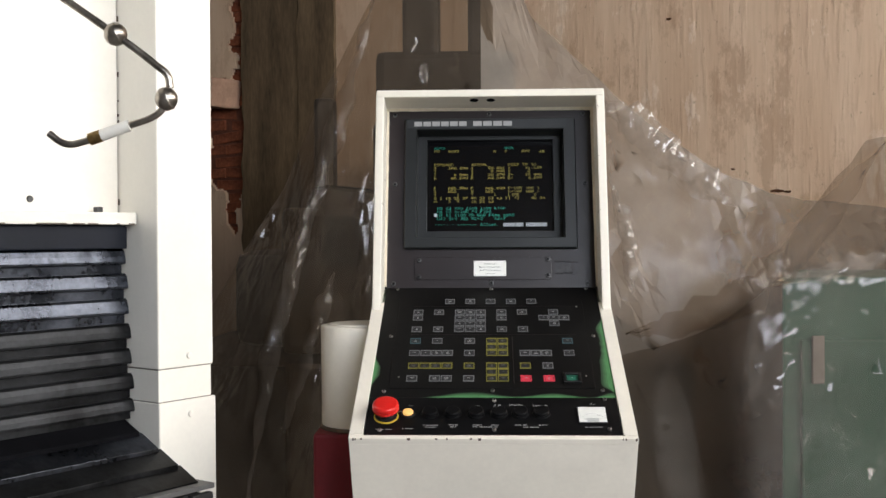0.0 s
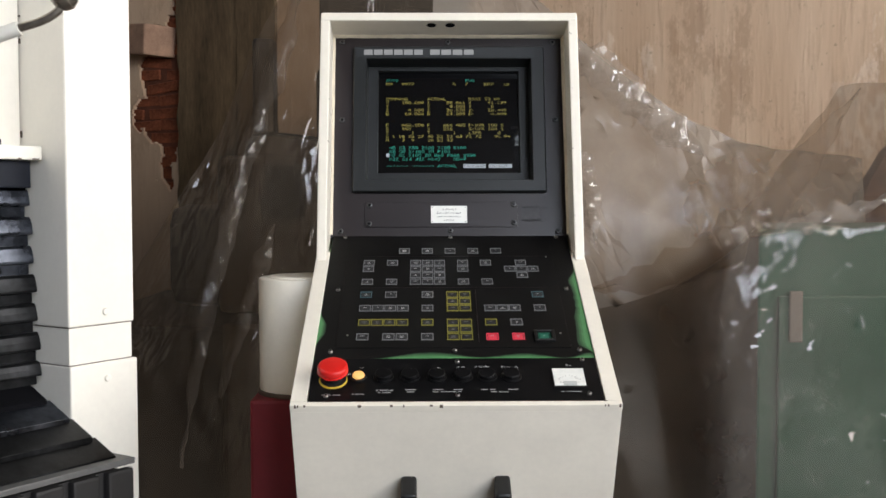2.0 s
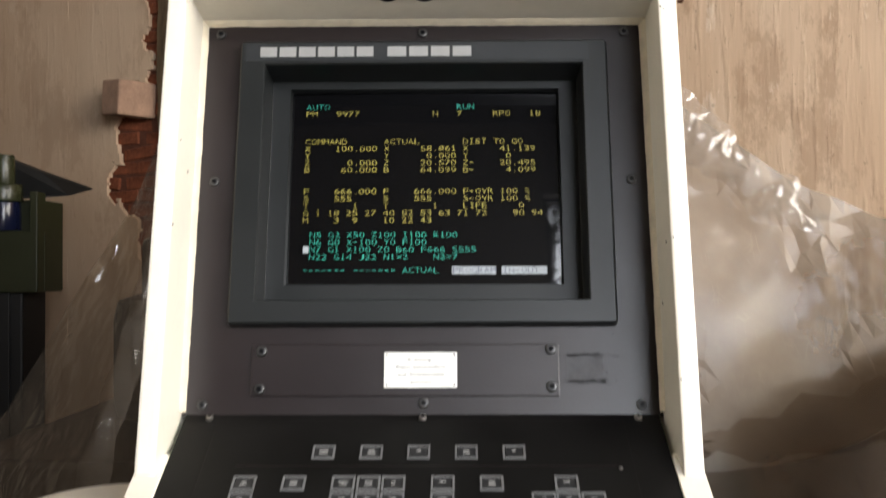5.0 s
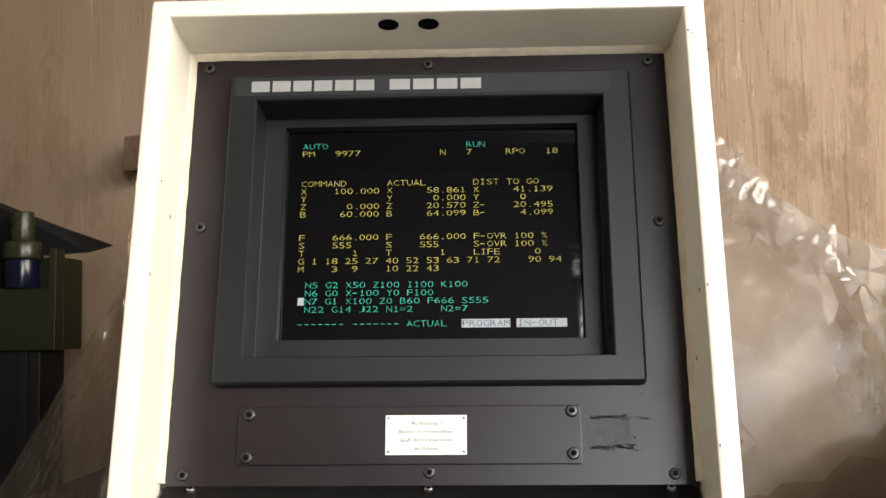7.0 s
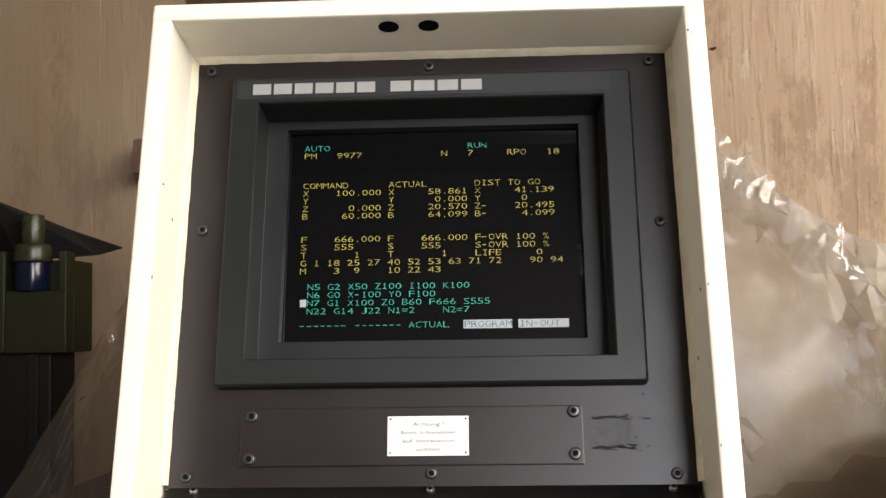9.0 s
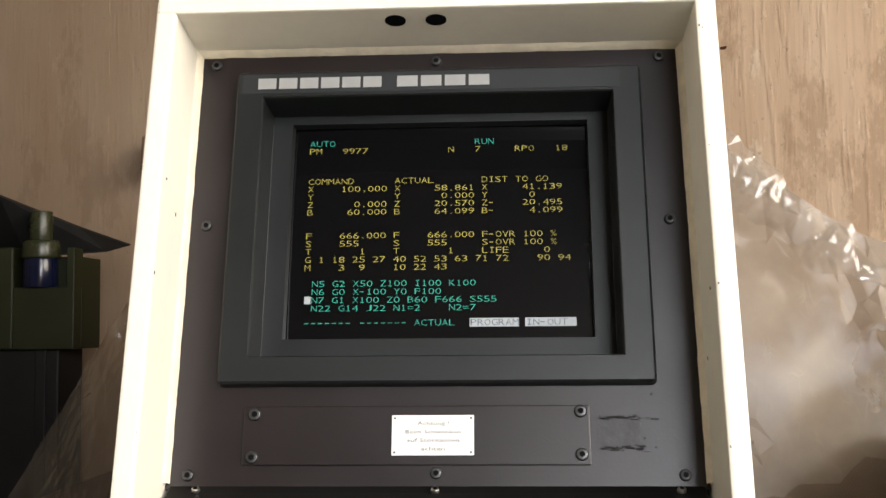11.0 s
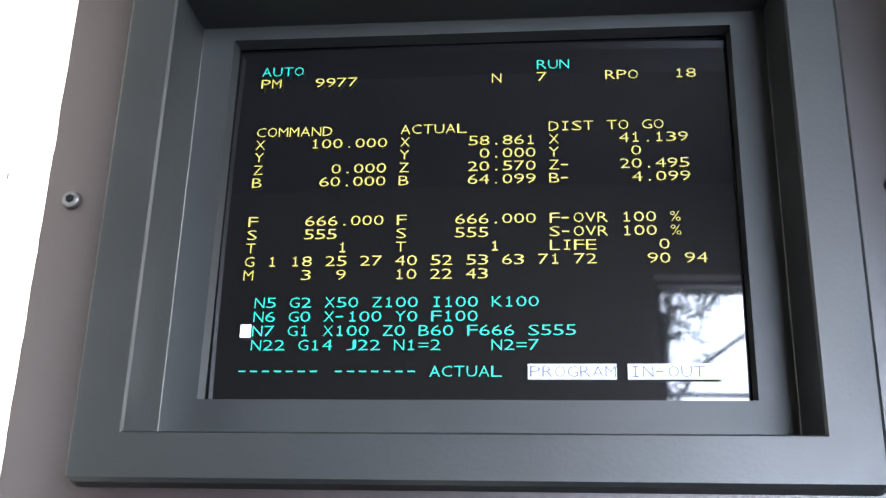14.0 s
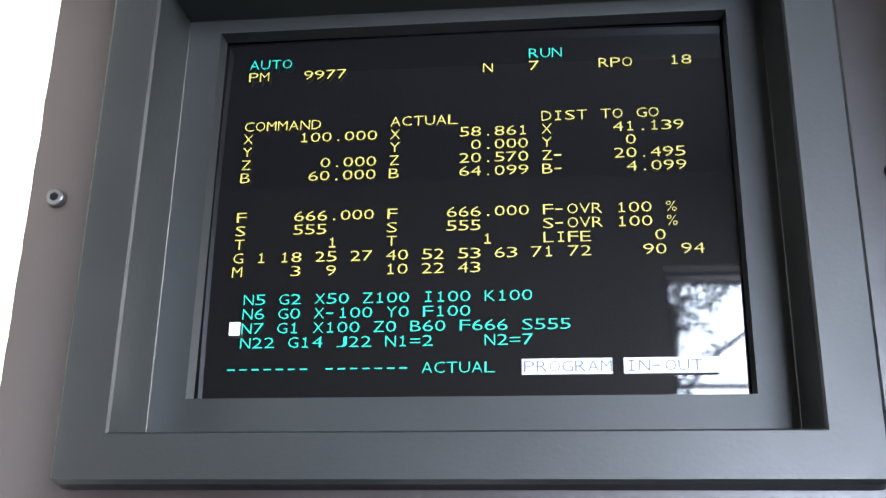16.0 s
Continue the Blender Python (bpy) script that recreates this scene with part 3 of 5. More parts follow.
part("post", bm, REDPAINT, console, "dark red square post")

# yellowed sealing bead round the panel and worn spots on the hood
BEAD = material("yellowed_sealant", (0.74, 0.66, 0.51), 0.55, vary=0.12, scale=30, stain=(0.25, 0.16, 0.08), stain_at=0.68)


def fillet(a, b, reach, up, seed):
    """An uneven bead of filler in the corner between the panel and the hood, from a to b; reach: how far it lies on the panel."""
    verts, faces, n = [], [], 90
    for i in range(n + 1):
        x, v = a[0] + (b[0] - a[0]) * i / n, a[1] + (b[1] - a[1]) * i / n
        r = reach[0] + (reach[1] - reach[0]) * i / n + 0.0006 * noise.noise((i * 0.21, seed, 0)) + 0.0004 * noise.noise((i * 0.9, seed, 1))
        h = 0.0085 + 0.0012 * noise.noise((i * 0.3, seed, 2))
        for k, (f, g) in enumerate(((1.0, 0.0003), (0.86, 0.0022), (0.4, 0.006), (0.0, h))):
            verts.append(PAN @ Vector((x + up[0] * r * f, v + up[1] * r * f, g)))
    for i in range(n):
        for k in range(3):
            q = i * 4 + k
            faces.append((q, q + 1, q + 5, q + 4))
    me = bpy.data.meshes.new("sealing_bead")
    me.from_pydata(verts, [], faces)
    me.materials.append(BEAD)
    for f in me.polygons:
        f.use_smooth = True
    ob = new("sealing_bead", me)
    ob.parent = console
    return tagged(ob, "cream filler bead with stains")


fillet((-0.206, 0.364), (0.206, 0.364), (0.0032, 0.0036), (0, -1), 1.0)
fillet((-0.206, 0.0), (-0.206, 0.364), (0.0040, 0.0042), (1, 0), 2.0)
fillet((0.206, 0.0), (0.206, 0.364), (0.0034, 0.0052), (-1, 0), 3.0)
rnd = random.Random(21)
bm = bmesh.new()
for i in range(11):
    v, side = rnd.uniform(-0.05, 0.37), rnd.choice((-1, 1))
    x = side * rnd.choice((0.2075, 0.2225, rnd.uniform(0.208, 0.222)))
    box(bm, (x, v, 0.0708), (x + rnd.uniform(0.0005, 0.0012), v + rnd.uniform(0.0006, 0.0025), 0.0713), PAN)
for i in range(5):
    side, v, n = rnd.choice((-1, 1)), rnd.uniform(0.0, 0.36), rnd.uniform(0.012, 0.068)
    x = side * 0.2058
    box(bm, (x - 0.0004, v, n), (x + 0.0004, v + rnd.uniform(0.001, 0.003), n + rnd.uniform(0.0006, 0.0012)), PAN)
tagged(part("worn_spot", bm, CHIP, console, "dark worn spots in the paint"), kind="stuff")
# monitor bezel with a deep sloping reveal
def ring(bm, a, b):
    """Quads between two rectangles (x0, y0, x1, y1, z) on the panel."""
    va = [bm.verts.new(PAN @ Vector((x, y, a[4]))) for x, y in ((a[0], a[1]), (a[2], a[1]), (a[2], a[3]), (a[0], a[3]))]
    vb = [bm.verts.new(PAN @ Vector((x, y, b[4]))) for x, y in ((b[0], b[1]), (b[2], b[1]), (b[2], b[3]), (b[0], b[3]))]
    for i in range(4):
        bm.faces.new((va[i], va[(i + 1) % 4], vb[(i + 1) % 4], vb[i]))


bm = bmesh.new()
ring(bm, (-0.2055, -0.004, 0.2055, 0.3635, 0.0), (-0.1475, 0.0965, 0.1475, 0.3205, 0.0))
ring(bm, (-0.1475, 0.0965, 0.1475, 0.3205, 0.0), (-0.1475, 0.0965, 0.1475, 0.3205, -0.004))
ring(bm, (-0.2055, -0.004, 0.2055, 0.3635, -0.004), (-0.2055, -0.004, 0.2055, 0.3635, 0.0))
bmesh.ops.remove_doubles(bm, verts=bm.verts, dist=1e-6)
panel = part("screen_panel", bm, PANEL, console, "dark brown-black sheet metal panel")
bm = bmesh.new()
STEPS = ((-0.1700, 0.0738, 0.1705, 0.3430, 0.0), (-0.1690, 0.0750, 0.1690, 0.3418, 0.0085), (-0.1672, 0.0768, 0.1672, 0.3400, 0.0105),
    (-0.1465, 0.0955, 0.1465, 0.3190, 0.0105), (-0.1455, 0.0965, 0.1455, 0.3180, 0.0090), (-0.1442, 0.0983, 0.1442, 0.3168, -0.0270),
    (-0.1438, 0.0987, 0.1438, 0.3164, -0.0274), (-0.1272, 0.1184, 0.1272, 0.3094, -0.0276), (-0.1262, 0.1194, 0.1262, 0.3084, -0.0356))
for lower, upper in zip(STEPS, STEPS[1:]):
    ring(bm, lower, upper)
bmesh.ops.remove_doubles(bm, verts=bm.verts, dist=1e-6)
outer = [PAN @ Vector(c) for c in ((-0.1700, 0.0738, 0.0), (0.1705, 0.0738, 0.0), (0.1705, 0.3430, 0.0), (-0.1700, 0.3430, 0.0))]
rim = [e for e in bm.edges if len(e.link_faces) == 2 and any((v.co - c).length < 1e-5 for v in e.verts for c in outer)]
bmesh.ops.bevel(bm, geom=rim, offset=0.005, segments=4, profile=0.5, affect="EDGES")
bezel = part("monitor_bezel", bm, BEZEL, console, "charcoal plastic monitor frame with deep reveal")
# picture tube, slightly bulged
bm = bmesh.new()
NX, NY = 16, 12
grid = [[bm.verts.new(PAN @ Vector((-0.1275 + 0.255 * i / NX, 0.118 + 0.1915 * k / NY, -0.0352 - 0.0015 * (((i / NX - 0.5) * 2) ** 2 + ((k / NY - 0.5) * 2) ** 2)))) for i in range(NX + 1)] for k in range(NY + 1)]
for k in range(NY):
    for i in range(NX):
        bm.faces.new((grid[k][i], grid[k][i + 1], grid[k + 1][i + 1], grid[k + 1][i]))
part("picture_tube", bm, TUBE, bezel, "dark glossy picture tube", True)
# characters on the tube: rows of (row, column, text)
COL, ROW, X0, V0 = 0.005735, 0.00704, -0.1127, 0.2914
SCREEN_AMBER = ["1,0,PM", "1,5,9977", "1,21,N", "1,25,7", "1,31,RPO", "1,37,18", "5,0,COMMAND", "5,13,ACTUAL", "5,26,DIST TO GO",
    "6,0,X", "6,5,100.000", "7,0,Y", "8,0,Z", "8,7,0.000", "9,0,B", "9,6,60.000", "6,13,X", "7,13,Y", "8,13,Z", "9,13,B",
    "6,19,58.861", "7,20,0.000", "8,19,20.570", "9,19,64.099", "6,26,X", "7,26,Y", "8,26,Z-", "9,26,B-", "6,32,41.139", "7,33,0", "8,32,20.495", "9,33,4.099",
    "12,0,F", "13,0,S", "14,0,T", "15,0,G", "16,0,M", "12,5,666.000", "13,5,555", "14,8,1", "12,13,F", "13,13,S", "14,13,T", "12,18,666.000", "13,18,555", "14,21,1",
    "12,26,F-OVR 100 %", "13,26,S-OVR 100 %", "14,26,LIFE", "14,35,0", "15,2,1", "15,4,18", "15,7,25", "15,10,27", "15,13,40", "15,16,52", "15,19,53", "15,22,63", "15,25,71",
    "15,28,72", "15,34,90", "15,37,94", "16,5,3", "16,8,9", "16,13,10", "16,16,22", "16,19,43"]
SCREEN_CYAN = ["0,0,AUTO", "0,25,RUN", "18,1.2,N5 G2 X50 Z100 I100 K100", "19,1.2,N6 G0 X-100 Y0 F100", "20,1.2,N7 G1 X100 Z0 B60 F666 S555", "21,1.2,N22 G14 J22 N1=2    N2=7",
    "22.8,0.3,-------", "22.8,8.4,-------", "22.8,16.2,ACTUAL"]
for name, rows, mat in (("amber_text", SCREEN_AMBER, AMBER), ("green_text", SCREEN_CYAN, CYAN)):
    for row in rows:
        r, c, text = row.split(",")
        start = 0
        for word in text.split(" "):
            if word:
                x, v = X0 + (float(c) + start) * COL, V0 - float(r) * ROW
                part(name, write(bmesh.new(), word, PAN @ Matrix.Translation((x, v, -0.0347)), COL, 0.0051), mat, bezel)
            start += len(word) + 1
for x0, x1, text in ((0.0257, 0.0661, "PROGRAM"), (0.0712, 0.1129, "IN-OUT")):
    part("softkey_field", box(bmesh.new(), (x0, 0.1297, -0.0352), (x1, 0.1369, -0.0347), PAN), PALE, bezel, "bright softkey field")
    bm = write(bmesh.new(), text, PAN @ Matrix.Translation((x0 + 0.0009, 0.1307, -0.0344)), COL, 0.0051)
    part("softkey_text", bm, material("softkey_ink", (0.05, 0.06, 0.12), 0.5, bump=0), bezel)
part("cursor", box(bmesh.new(), (-0.1118, 0.1500, -0.0352), (-0.1066, 0.1564, -0.0346), PAN), PALE, bezel)
# maker's name above the screen, as plain blocks
for x0, x1, k in ((-0.1505, -0.0436, 6), (-0.033, 0.047, 4)):
    w = (x1 - x0) / k
    for i in range(k):
        part("name_block", box(bmesh.new(), (x0 + i * w, 0.3252, 0.0109), (x0 + (i + 0.86) * w, 0.3350, 0.0113), PAN), LOGO, bezel)
part("name_strip", box(bmesh.new(), (-0.164, 0.3215, 0.0104), (0.152, 0.3385, 0.0109), PAN), STRIPGREY, bezel)


def screw(m, r, mat, parent, head=0.003):
    part("screw", tube(bmesh.new(), m, r, r * 0.84, head, 16, r * 0.14), mat, parent, "", True)
    if r > 0.003:
        # black disc on the head in place of a shaded socket
        part("screw_socket", tube(bmesh.new(), m @ Matrix.Translation((0, 0, head - 0.0002)), r * 0.46, r * 0.46, 0.0005, 6), VOID, parent)


for x, v in ((0.1864, 0.3531), (-0.190, 0.353), (-0.1886, 0.2075), (0.1874, 0.2083), (-0.001, 0.353), (0.0015, 0.0077), (-0.1884, 0.0062), (0.1874, 0.0062)):
    screw(PAN @ Matrix.Translation((x, v, 0)), 0.0048, DARKSTEEL, panel)
# cover plate under the monitor
plate = part("cover_plate", box(bmesh.new(), (-0.1475, 0.0135, 0), (0.118, 0.0587, 0.0022), PAN, 0.0008), PANEL, console, "screwed dark cover plate")
for x, v in ((-0.1387, 0.0522), (0.1111, 0.0538), (-0.1394, 0.0193), (0.1113, 0.0214)):
    screw(PAN @ Matrix.Translation((x, v, 0.0022)), 0.0052, DARKSTEEL, plate)
badge = part("warning_plate", box(bmesh.new(), (-0.0325, 0.0207, 0.0022), (0.0302, 0.0512, 0.0032), PAN, 0.0004), CARD, plate, "small white warning plate")
for i, (line, w) in enumerate((("Achtung !", 0.024), ("Beim Schwenken", 0.042), ("auf St\u00f6rkanten", 0.040), ("achten", 0.018))):
    bm = letter(bmesh.new(), line, PAN @ Matrix.Translation((-0.001, 0.0435 - i * 0.0064, 0.0034)), w, 0.0031)
    part("plate_text", bm, INK, plate)
for x in (-0.0302, 0.0279):
    for v in (0.0230, 0.0489):
        part("rivet", tube(bmesh.new(), PAN @ Matrix.Translation((x, v, 0.0032)), 0.0009, 0.0009, 0.0004, 8), INK, plate)
# scuffed remains of a removed sticker
rnd = random.Random(7)
bm = bmesh.new()
rim = [(0.1245, 0.0475), (0.150, 0.0485), (0.157, 0.0455), (0.1545, 0.038), (0.158, 0.031), (0.140, 0.0255), (0.1245, 0.0262)]
bm.faces.new([bm.verts.new(PAN @ Vector((x, v, 0.0004))) for x, v in rim])
part("sticker_ghost", bm, material("sticker_ghost", (0.019, 0.016, 0.017), 0.44, vary=0.5, scale=60, stain=(0.010, 0.008, 0.008), stain_at=0.55), panel, "pale ghost of a removed sticker")
bm = bmesh.new()
for i in range(60):
    low = i % 2
    x = rnd.uniform(0.124, 0.160 if low else 0.166)
    v = (0.0255 if low else 0.0485) + rnd.gauss(0, 0.0009) + (0.02 * (x - 0.124) if not low else 0)
    box(bm, (x, v, 0.0004), (x + rnd.uniform(0.001, 0.006), v + rnd.uniform(0.0004, 0.0014), 0.0008), PAN)
for x, v in ((0.158, 0.033), (0.166, 0.0262), (0.1645, 0.0665)):
    box(bm, (x, v, 0.0), (x + 0.0016, v + 0.0014, 0.0006), PAN)
tagged(part("sticker_scuff", bm, material("scuff", (0.006, 0.005, 0.005), 0.8), panel, "scuffed remains of a sticker"), kind="stuff")

# keyboard panel
KB = KEYB
keyboard = part("keyboard_panel", box(bmesh.new(), (-0.2015, -0.3715, -0.003), (0.2015, -0.001, 0.0005), KB), SPRAY, console, "black keyboard panel with green overspray borders")


def blob_plate(bm, outline, z):
    f = bm.faces.new([bm.verts.new(KB @ Vector((x, -s, z))) for x, s in outline])
    bmesh.ops.triangulate(bm, faces=[f])


# black sprayed over green in thinning coats that leave the border bare in places
def coat(grow):
    """Outline of one coat: grow 1 is the innermost, fully black one."""
    edge = []
    for i in range(640):
        side, f = divmod(i / 160, 1)
        if side == 0:
            x, s = -0.2012 + 0.4024 * f, 0.0012
        elif side == 1:
            s = 0.002 + 0.366 * f
            dip = max(0, min(1, (s - 0.115) / 0.035)) * max(0, min(1, (0.358 - s) / 0.02))
            x = 0.2012 - grow * dip * (0.011 + 0.006 * noise.noise((s * 22, 0, 2)) + 0.002 * noise.noise((s * 90, 1, 0)) + (0.009 * min(1, (s - 0.24) / 0.05) if s > 0.24 else 0))
        elif side == 2:
            x = 0.2012 - 0.4024 * f
            dip = math.exp(-((x + 0.035) / 0.05) ** 2) + 0.75 * math.exp(-((x - 0.10) / 0.04) ** 2) + 0.9 * math.exp(-((x - 0.195) / 0.02) ** 2)
            s = 0.3713 - grow * max(0.0, dip * (0.019 + 0.008 * noise.noise((x * 13, 5, 0))) - 0.001 + 0.001 * noise.noise((x * 80, 5, 3)))
        else:
            s = 0.368 - 0.366 * f
            dip = max(0, min(1, (s - 0.25) / 0.03)) * max(0, min(1, (0.335 - s) / 0.03))
            x = -0.2012 + grow * dip * 0.011
        edge.append((x, s))
    return edge


for grow, z, tone in ((0.45, 0.0006, (0.062, 0.165, 0.068)), (0.62, 0.0007, (0.042, 0.108, 0.046)), (0.80, 0.0008, (0.024, 0.055, 0.027))):
    bm = bmesh.new()
    blob_plate(bm, coat(grow), z)
    part("overspray", bm, material("thin_overspray", tone, 0.5, vary=0.3, scale=70, grain=300), keyboard, "thin dark green overspray")
bm = bmesh.new()
blob_plate(bm, coat(1.0), 0.0009)
part("sprayed_field", bm, MEMBRANE, keyboard, "matt black sprayed field")
membrane = part("membrane", box(bmesh.new(), (-0.172, -0.345, 0.0005), (0.170, -0.012, 0.0022), KB, 0.0006), MEMBRANE, console, "black membrane keyboard")
bm = bmesh.new()
box(bm, (-0.145, -0.0755, 0.0022), (0.160, -0.0749, 0.0025), KB)
box(bm, (-0.145, -0.1768, 0.0022), (0.150, -0.1762, 0.0025), KB)
box(bm, (0.0363, -0.332, 0.0022), (0.0375, -0.183, 0.0026), KB)
part("dividing_line", bm, PANEL, membrane)


def key(x, s, rim, w=0.0182, h=0.0176):
    """The raised printed frame of one membrane key."""
    bm = bmesh.new()
    for lo, hi in (((-w / 2, -h / 2), (w / 2, -h / 2 + 0.0016)), ((-w / 2, h / 2 - 0.0016), (w / 2, h / 2)), ((-w / 2, -h / 2 + 0.0016), (-w / 2 + 0.0016, h / 2 - 0.0016)), ((w / 2 - 0.0016, -h / 2 + 0.0016), (w / 2, h / 2 - 0.0016))):
        box(bm, (x + lo[0], -s + lo[1], 0.0022), (x + hi[0], -s + hi[1], 0.0032), KB)
    part("key", bm, rim, membrane)


key_rows = {
    0.0573: [(-0.0773, "g"), (-0.0389, "g"), (-0.0007, "g"), (0.0376, "g"), (0.076, "g")],
    0.0975: [(-0.1348, "g"), (-0.0962, "g"), (-0.0578, "g"), (-0.0382, "g"), (-0.019, "g"), (0.0192, "g"), (0.057, "g"), (0.1147, "g")],
    0.1178: [(-0.1348, "g"), (-0.0578, "g"), (-0.0382, "g"), (-0.019, "g"), (0.0190, "g"), (0.096, "g"), (0.1147, "g"), (0.1338, "g")],
    0.1380: [(-0.0578, "g"), (-0.0382, "g"), (-0.019, "g"), (0.1147, "g")],
    0.1585: [(-0.1348, "g"), (-0.096, "g"), (-0.0578, "g"), (-0.0382, "g"), (-0.019, "g"), (0.0190, "g"), (0.057, "g")],
    0.1982: [(-0.1348, "t"), (-0.096, "g"), (-0.0386, "g"), (0.0, "y"), (0.0196, "y"), (0.134, "t")],
    0.2180: [(0.0, "y"), (0.0196, "y")],
    0.2380: [(-0.1345, "g"), (-0.1150, "g"), (-0.0959, "g"), (-0.0767, "g"), (-0.0387, "g"), (0.0, "y"), (0.0195, "y"), (0.0578, "g"), (0.0767, "g"), (0.0955, "g"), (0.1342, "g")],
    0.2782: [(-0.1338, "y"), (-0.1147, "y"), (-0.0960, "y"), (-0.0767, "y"), (-0.0388, "y"), (-0.0005, "y"), (0.0191, "y"), (0.0571, "y"), (0.0954, "g")],
    0.2972: [(-0.0005, "y"), (0.0191, "y")],
    0.3173: [(-0.1346, "g"), (-0.0964, "g"), (-0.0767, "g"), (-0.039, "g"), (-0.0005, "y"), (0.0191, "y"), (0.057, "r"), (0.0955, "r"), (0.134, "n")],
}
RIMS = {"g": KEYGREY, "y": KEYYEL, "t": KEYTEAL, "r": KEYRED, "n": KEYGREEN}
rnd = random.Random(11)
for s, row in key_rows.items():
    for x, c in row:
        key(x, s, RIMS[c])
        face = KEYRED if c == "r" else KEYGREEN if c == "n" else KEYFACE
        bm = box(bmesh.new(), (x - 0.0066, -s - 0.006, 0.0022), (x + 0.0066, -s + 0.006, 0.0028), KB, 0.0004, 1)
        part("key_face", bm, face, membrane)
        bm = bmesh.new()
        for j in range(rnd.choice((1, 2, 2))):
            w = rnd.uniform(0.0025, 0.0075)
            y0 = -s + 0.0016 - j * 0.0035
            box(bm, (x - w / 2, y0 - 0.0006, 0.0028), (x + w / 2, y0 + 0.0006, 0.0031), KB)
        part("legend", bm, LEGEND if c != "y" else KEYGREY, membrane)
bm = bmesh.new()
for lo, hi in (((0.119, 0.3035), (0.1235, 0.332)), ((0.1445, 0.3035), (0.149, 0.332)), ((0.1235, 0.3035), (0.1445, 0.3075)), ((0.1235, 0.328), (0.1445, 0.332))):
    box(bm, (lo[0], -hi[1], 0.0022), (hi[0], -lo[1], 0.0065), KB, 0.0006, 1)
part("key_guard", bm, BLACK, membrane, "raised black guard round the green key")
for x, s in ((-0.18, 0.0075), (0.0011, 0.0079), (0.183, 0.0075), (0.1813, 0.1803), (0.1813, 0.3511), (0.0007, 0.3525), (-0.1785, 0.3547), (-0.1795, 0.1817)):
    screw(KB @ Matrix.Translation((x, -s, 0.0009)), 0.0036, STEEL, keyboard)
for x, s in ((-0.1567, 0.3131), (0.158, 0.3095), (0.1588, 0.0784)):
    screw(KB @ Matrix.Translation((x, -s, 0.0022)), 0.0017, STEEL, membrane, 0.0012)

# control strip with knobs
strip = part("control_strip", box(bmesh.new(), (-0.2005, -0.4735, -0.003), (0.2005, -0.3725, 0.0026), KB, 0.0012), STRIP, console, "black control strip")
for x, s in ((-0.1764, 0.463), (0.0022, 0.4617), (0.1813, 0.4593), (0.1815, 0.3790), (0.0032, 0.3830)):
    screw(KB @ Matrix.Translation((x, -s, 0.0026)), 0.0034, STEEL, strip)
E1 = KB @ Matrix.Translation((-0.1690, -0.4262, 0.0026))
stop = part("emergency_stop", tube(bmesh.new(), E1, 0.0125, 0.0125, 0.014, 32), BLACK, console)
bm = tube(bmesh.new(), E1, 0.0200, 0.0192, 0.002, 40, 0.0005)
part("yellow_ring", bm, YELLOW, stop, "yellow ring")
part("ring_inlay", tube(bmesh.new(), E1 @ Matrix.Translation((0, 0, 0.002)), 0.0178, 0.0178, 0.0008, 40), BLACK, stop)
bm = tube(bmesh.new(), E1 @ Matrix.Translation((0, 0, 0.010)), 0.0155, 0.0215, 0.006, 40)
tube(bm, E1 @ Matrix.Translation((0, 0, 0.016)), 0.0215, 0.0205, 0.011, 40, 0.004)
part("mushroom_head", bm, RED, stop, "glossy red mushroom head", True)
L1 = KB @ Matrix.Translation((-0.1345, -0.4200, 0.0026))
lamp = part("indicator_lamp", tube(bmesh.new(), L1, 0.0115, 0.011, 0.003, 28, 0.0006), BLACK, console)
part("lens", tube(bmesh.new(), L1 @ Matrix.Translation((0, 0, 0.003)), 0.0088, 0.0075, 0.0045, 28, 0.0015), LAMP, lamp, "lit warm lamp lens", True)
for i, x in enumerate((-0.0998, -0.0633, -0.0261, 0.0103, 0.0439, 0.0775)):
    m = KB @ Matrix.Translation((x, -0.4190, 0.0026)) @ Matrix.Rotation(radians(-40 + 27 * i), 4, "Z")
    bm = tube(bmesh.new(), m, 0.0145, 0.0138, 0.003, 32, 0.0006)
    tube(bm, m @ Matrix.Translation((0, 0, 0.003)), 0.0125, 0.0116, 0.0055, 32, 0.0012)
    knob = part("rotary_knob", bm, STRIP, console, "black rotary knob")
    part("pointer", box(bmesh.new(), (-0.0003, 0.0065, 0.0085), (0.0003, 0.0105, 0.0087), m), KEYFACE, knob)
bm = bmesh.new()
box(bm, (0.1345, -0.4450, 0.0026), (0.1805, -0.4025, 0.0052), KB, 0.0008)
meter = part("load_meter", bm, BLACK, console, "small square panel meter")
part("meter_face", box(bmesh.new(), (0.1358, -0.4437, 0.0052), (0.1792, -0.4036, 0.0060), KB, 0.0006), material("worn_dial", (0.80, 0.80, 0.76), 0.35, vary=0.06, scale=60, stain=(0.30, 0.29, 0.26), stain_at=0.64), meter, "white dial, worn")
bm = bmesh.new()
for i in range(9):
    a = radians(150 - i * 15)
    box(bm, (-0.0002, 0.016, 0), (0.0002, 0.018, 0.0003), KB @ Matrix.Translation((0.1575, -0.4385, 0.0060)) @ Matrix.Rotation(a - radians(90), 4, "Z"))
box(bm, (-0.0002, 0.0, 0), (0.0002, 0.014, 0.0004), KB @ Matrix.Translation((0.1575, -0.4385, 0.0060)) @ Matrix.Rotation(radians(82), 4, "Z"))
part("dial_marks", bm, KEYGREY, meter)
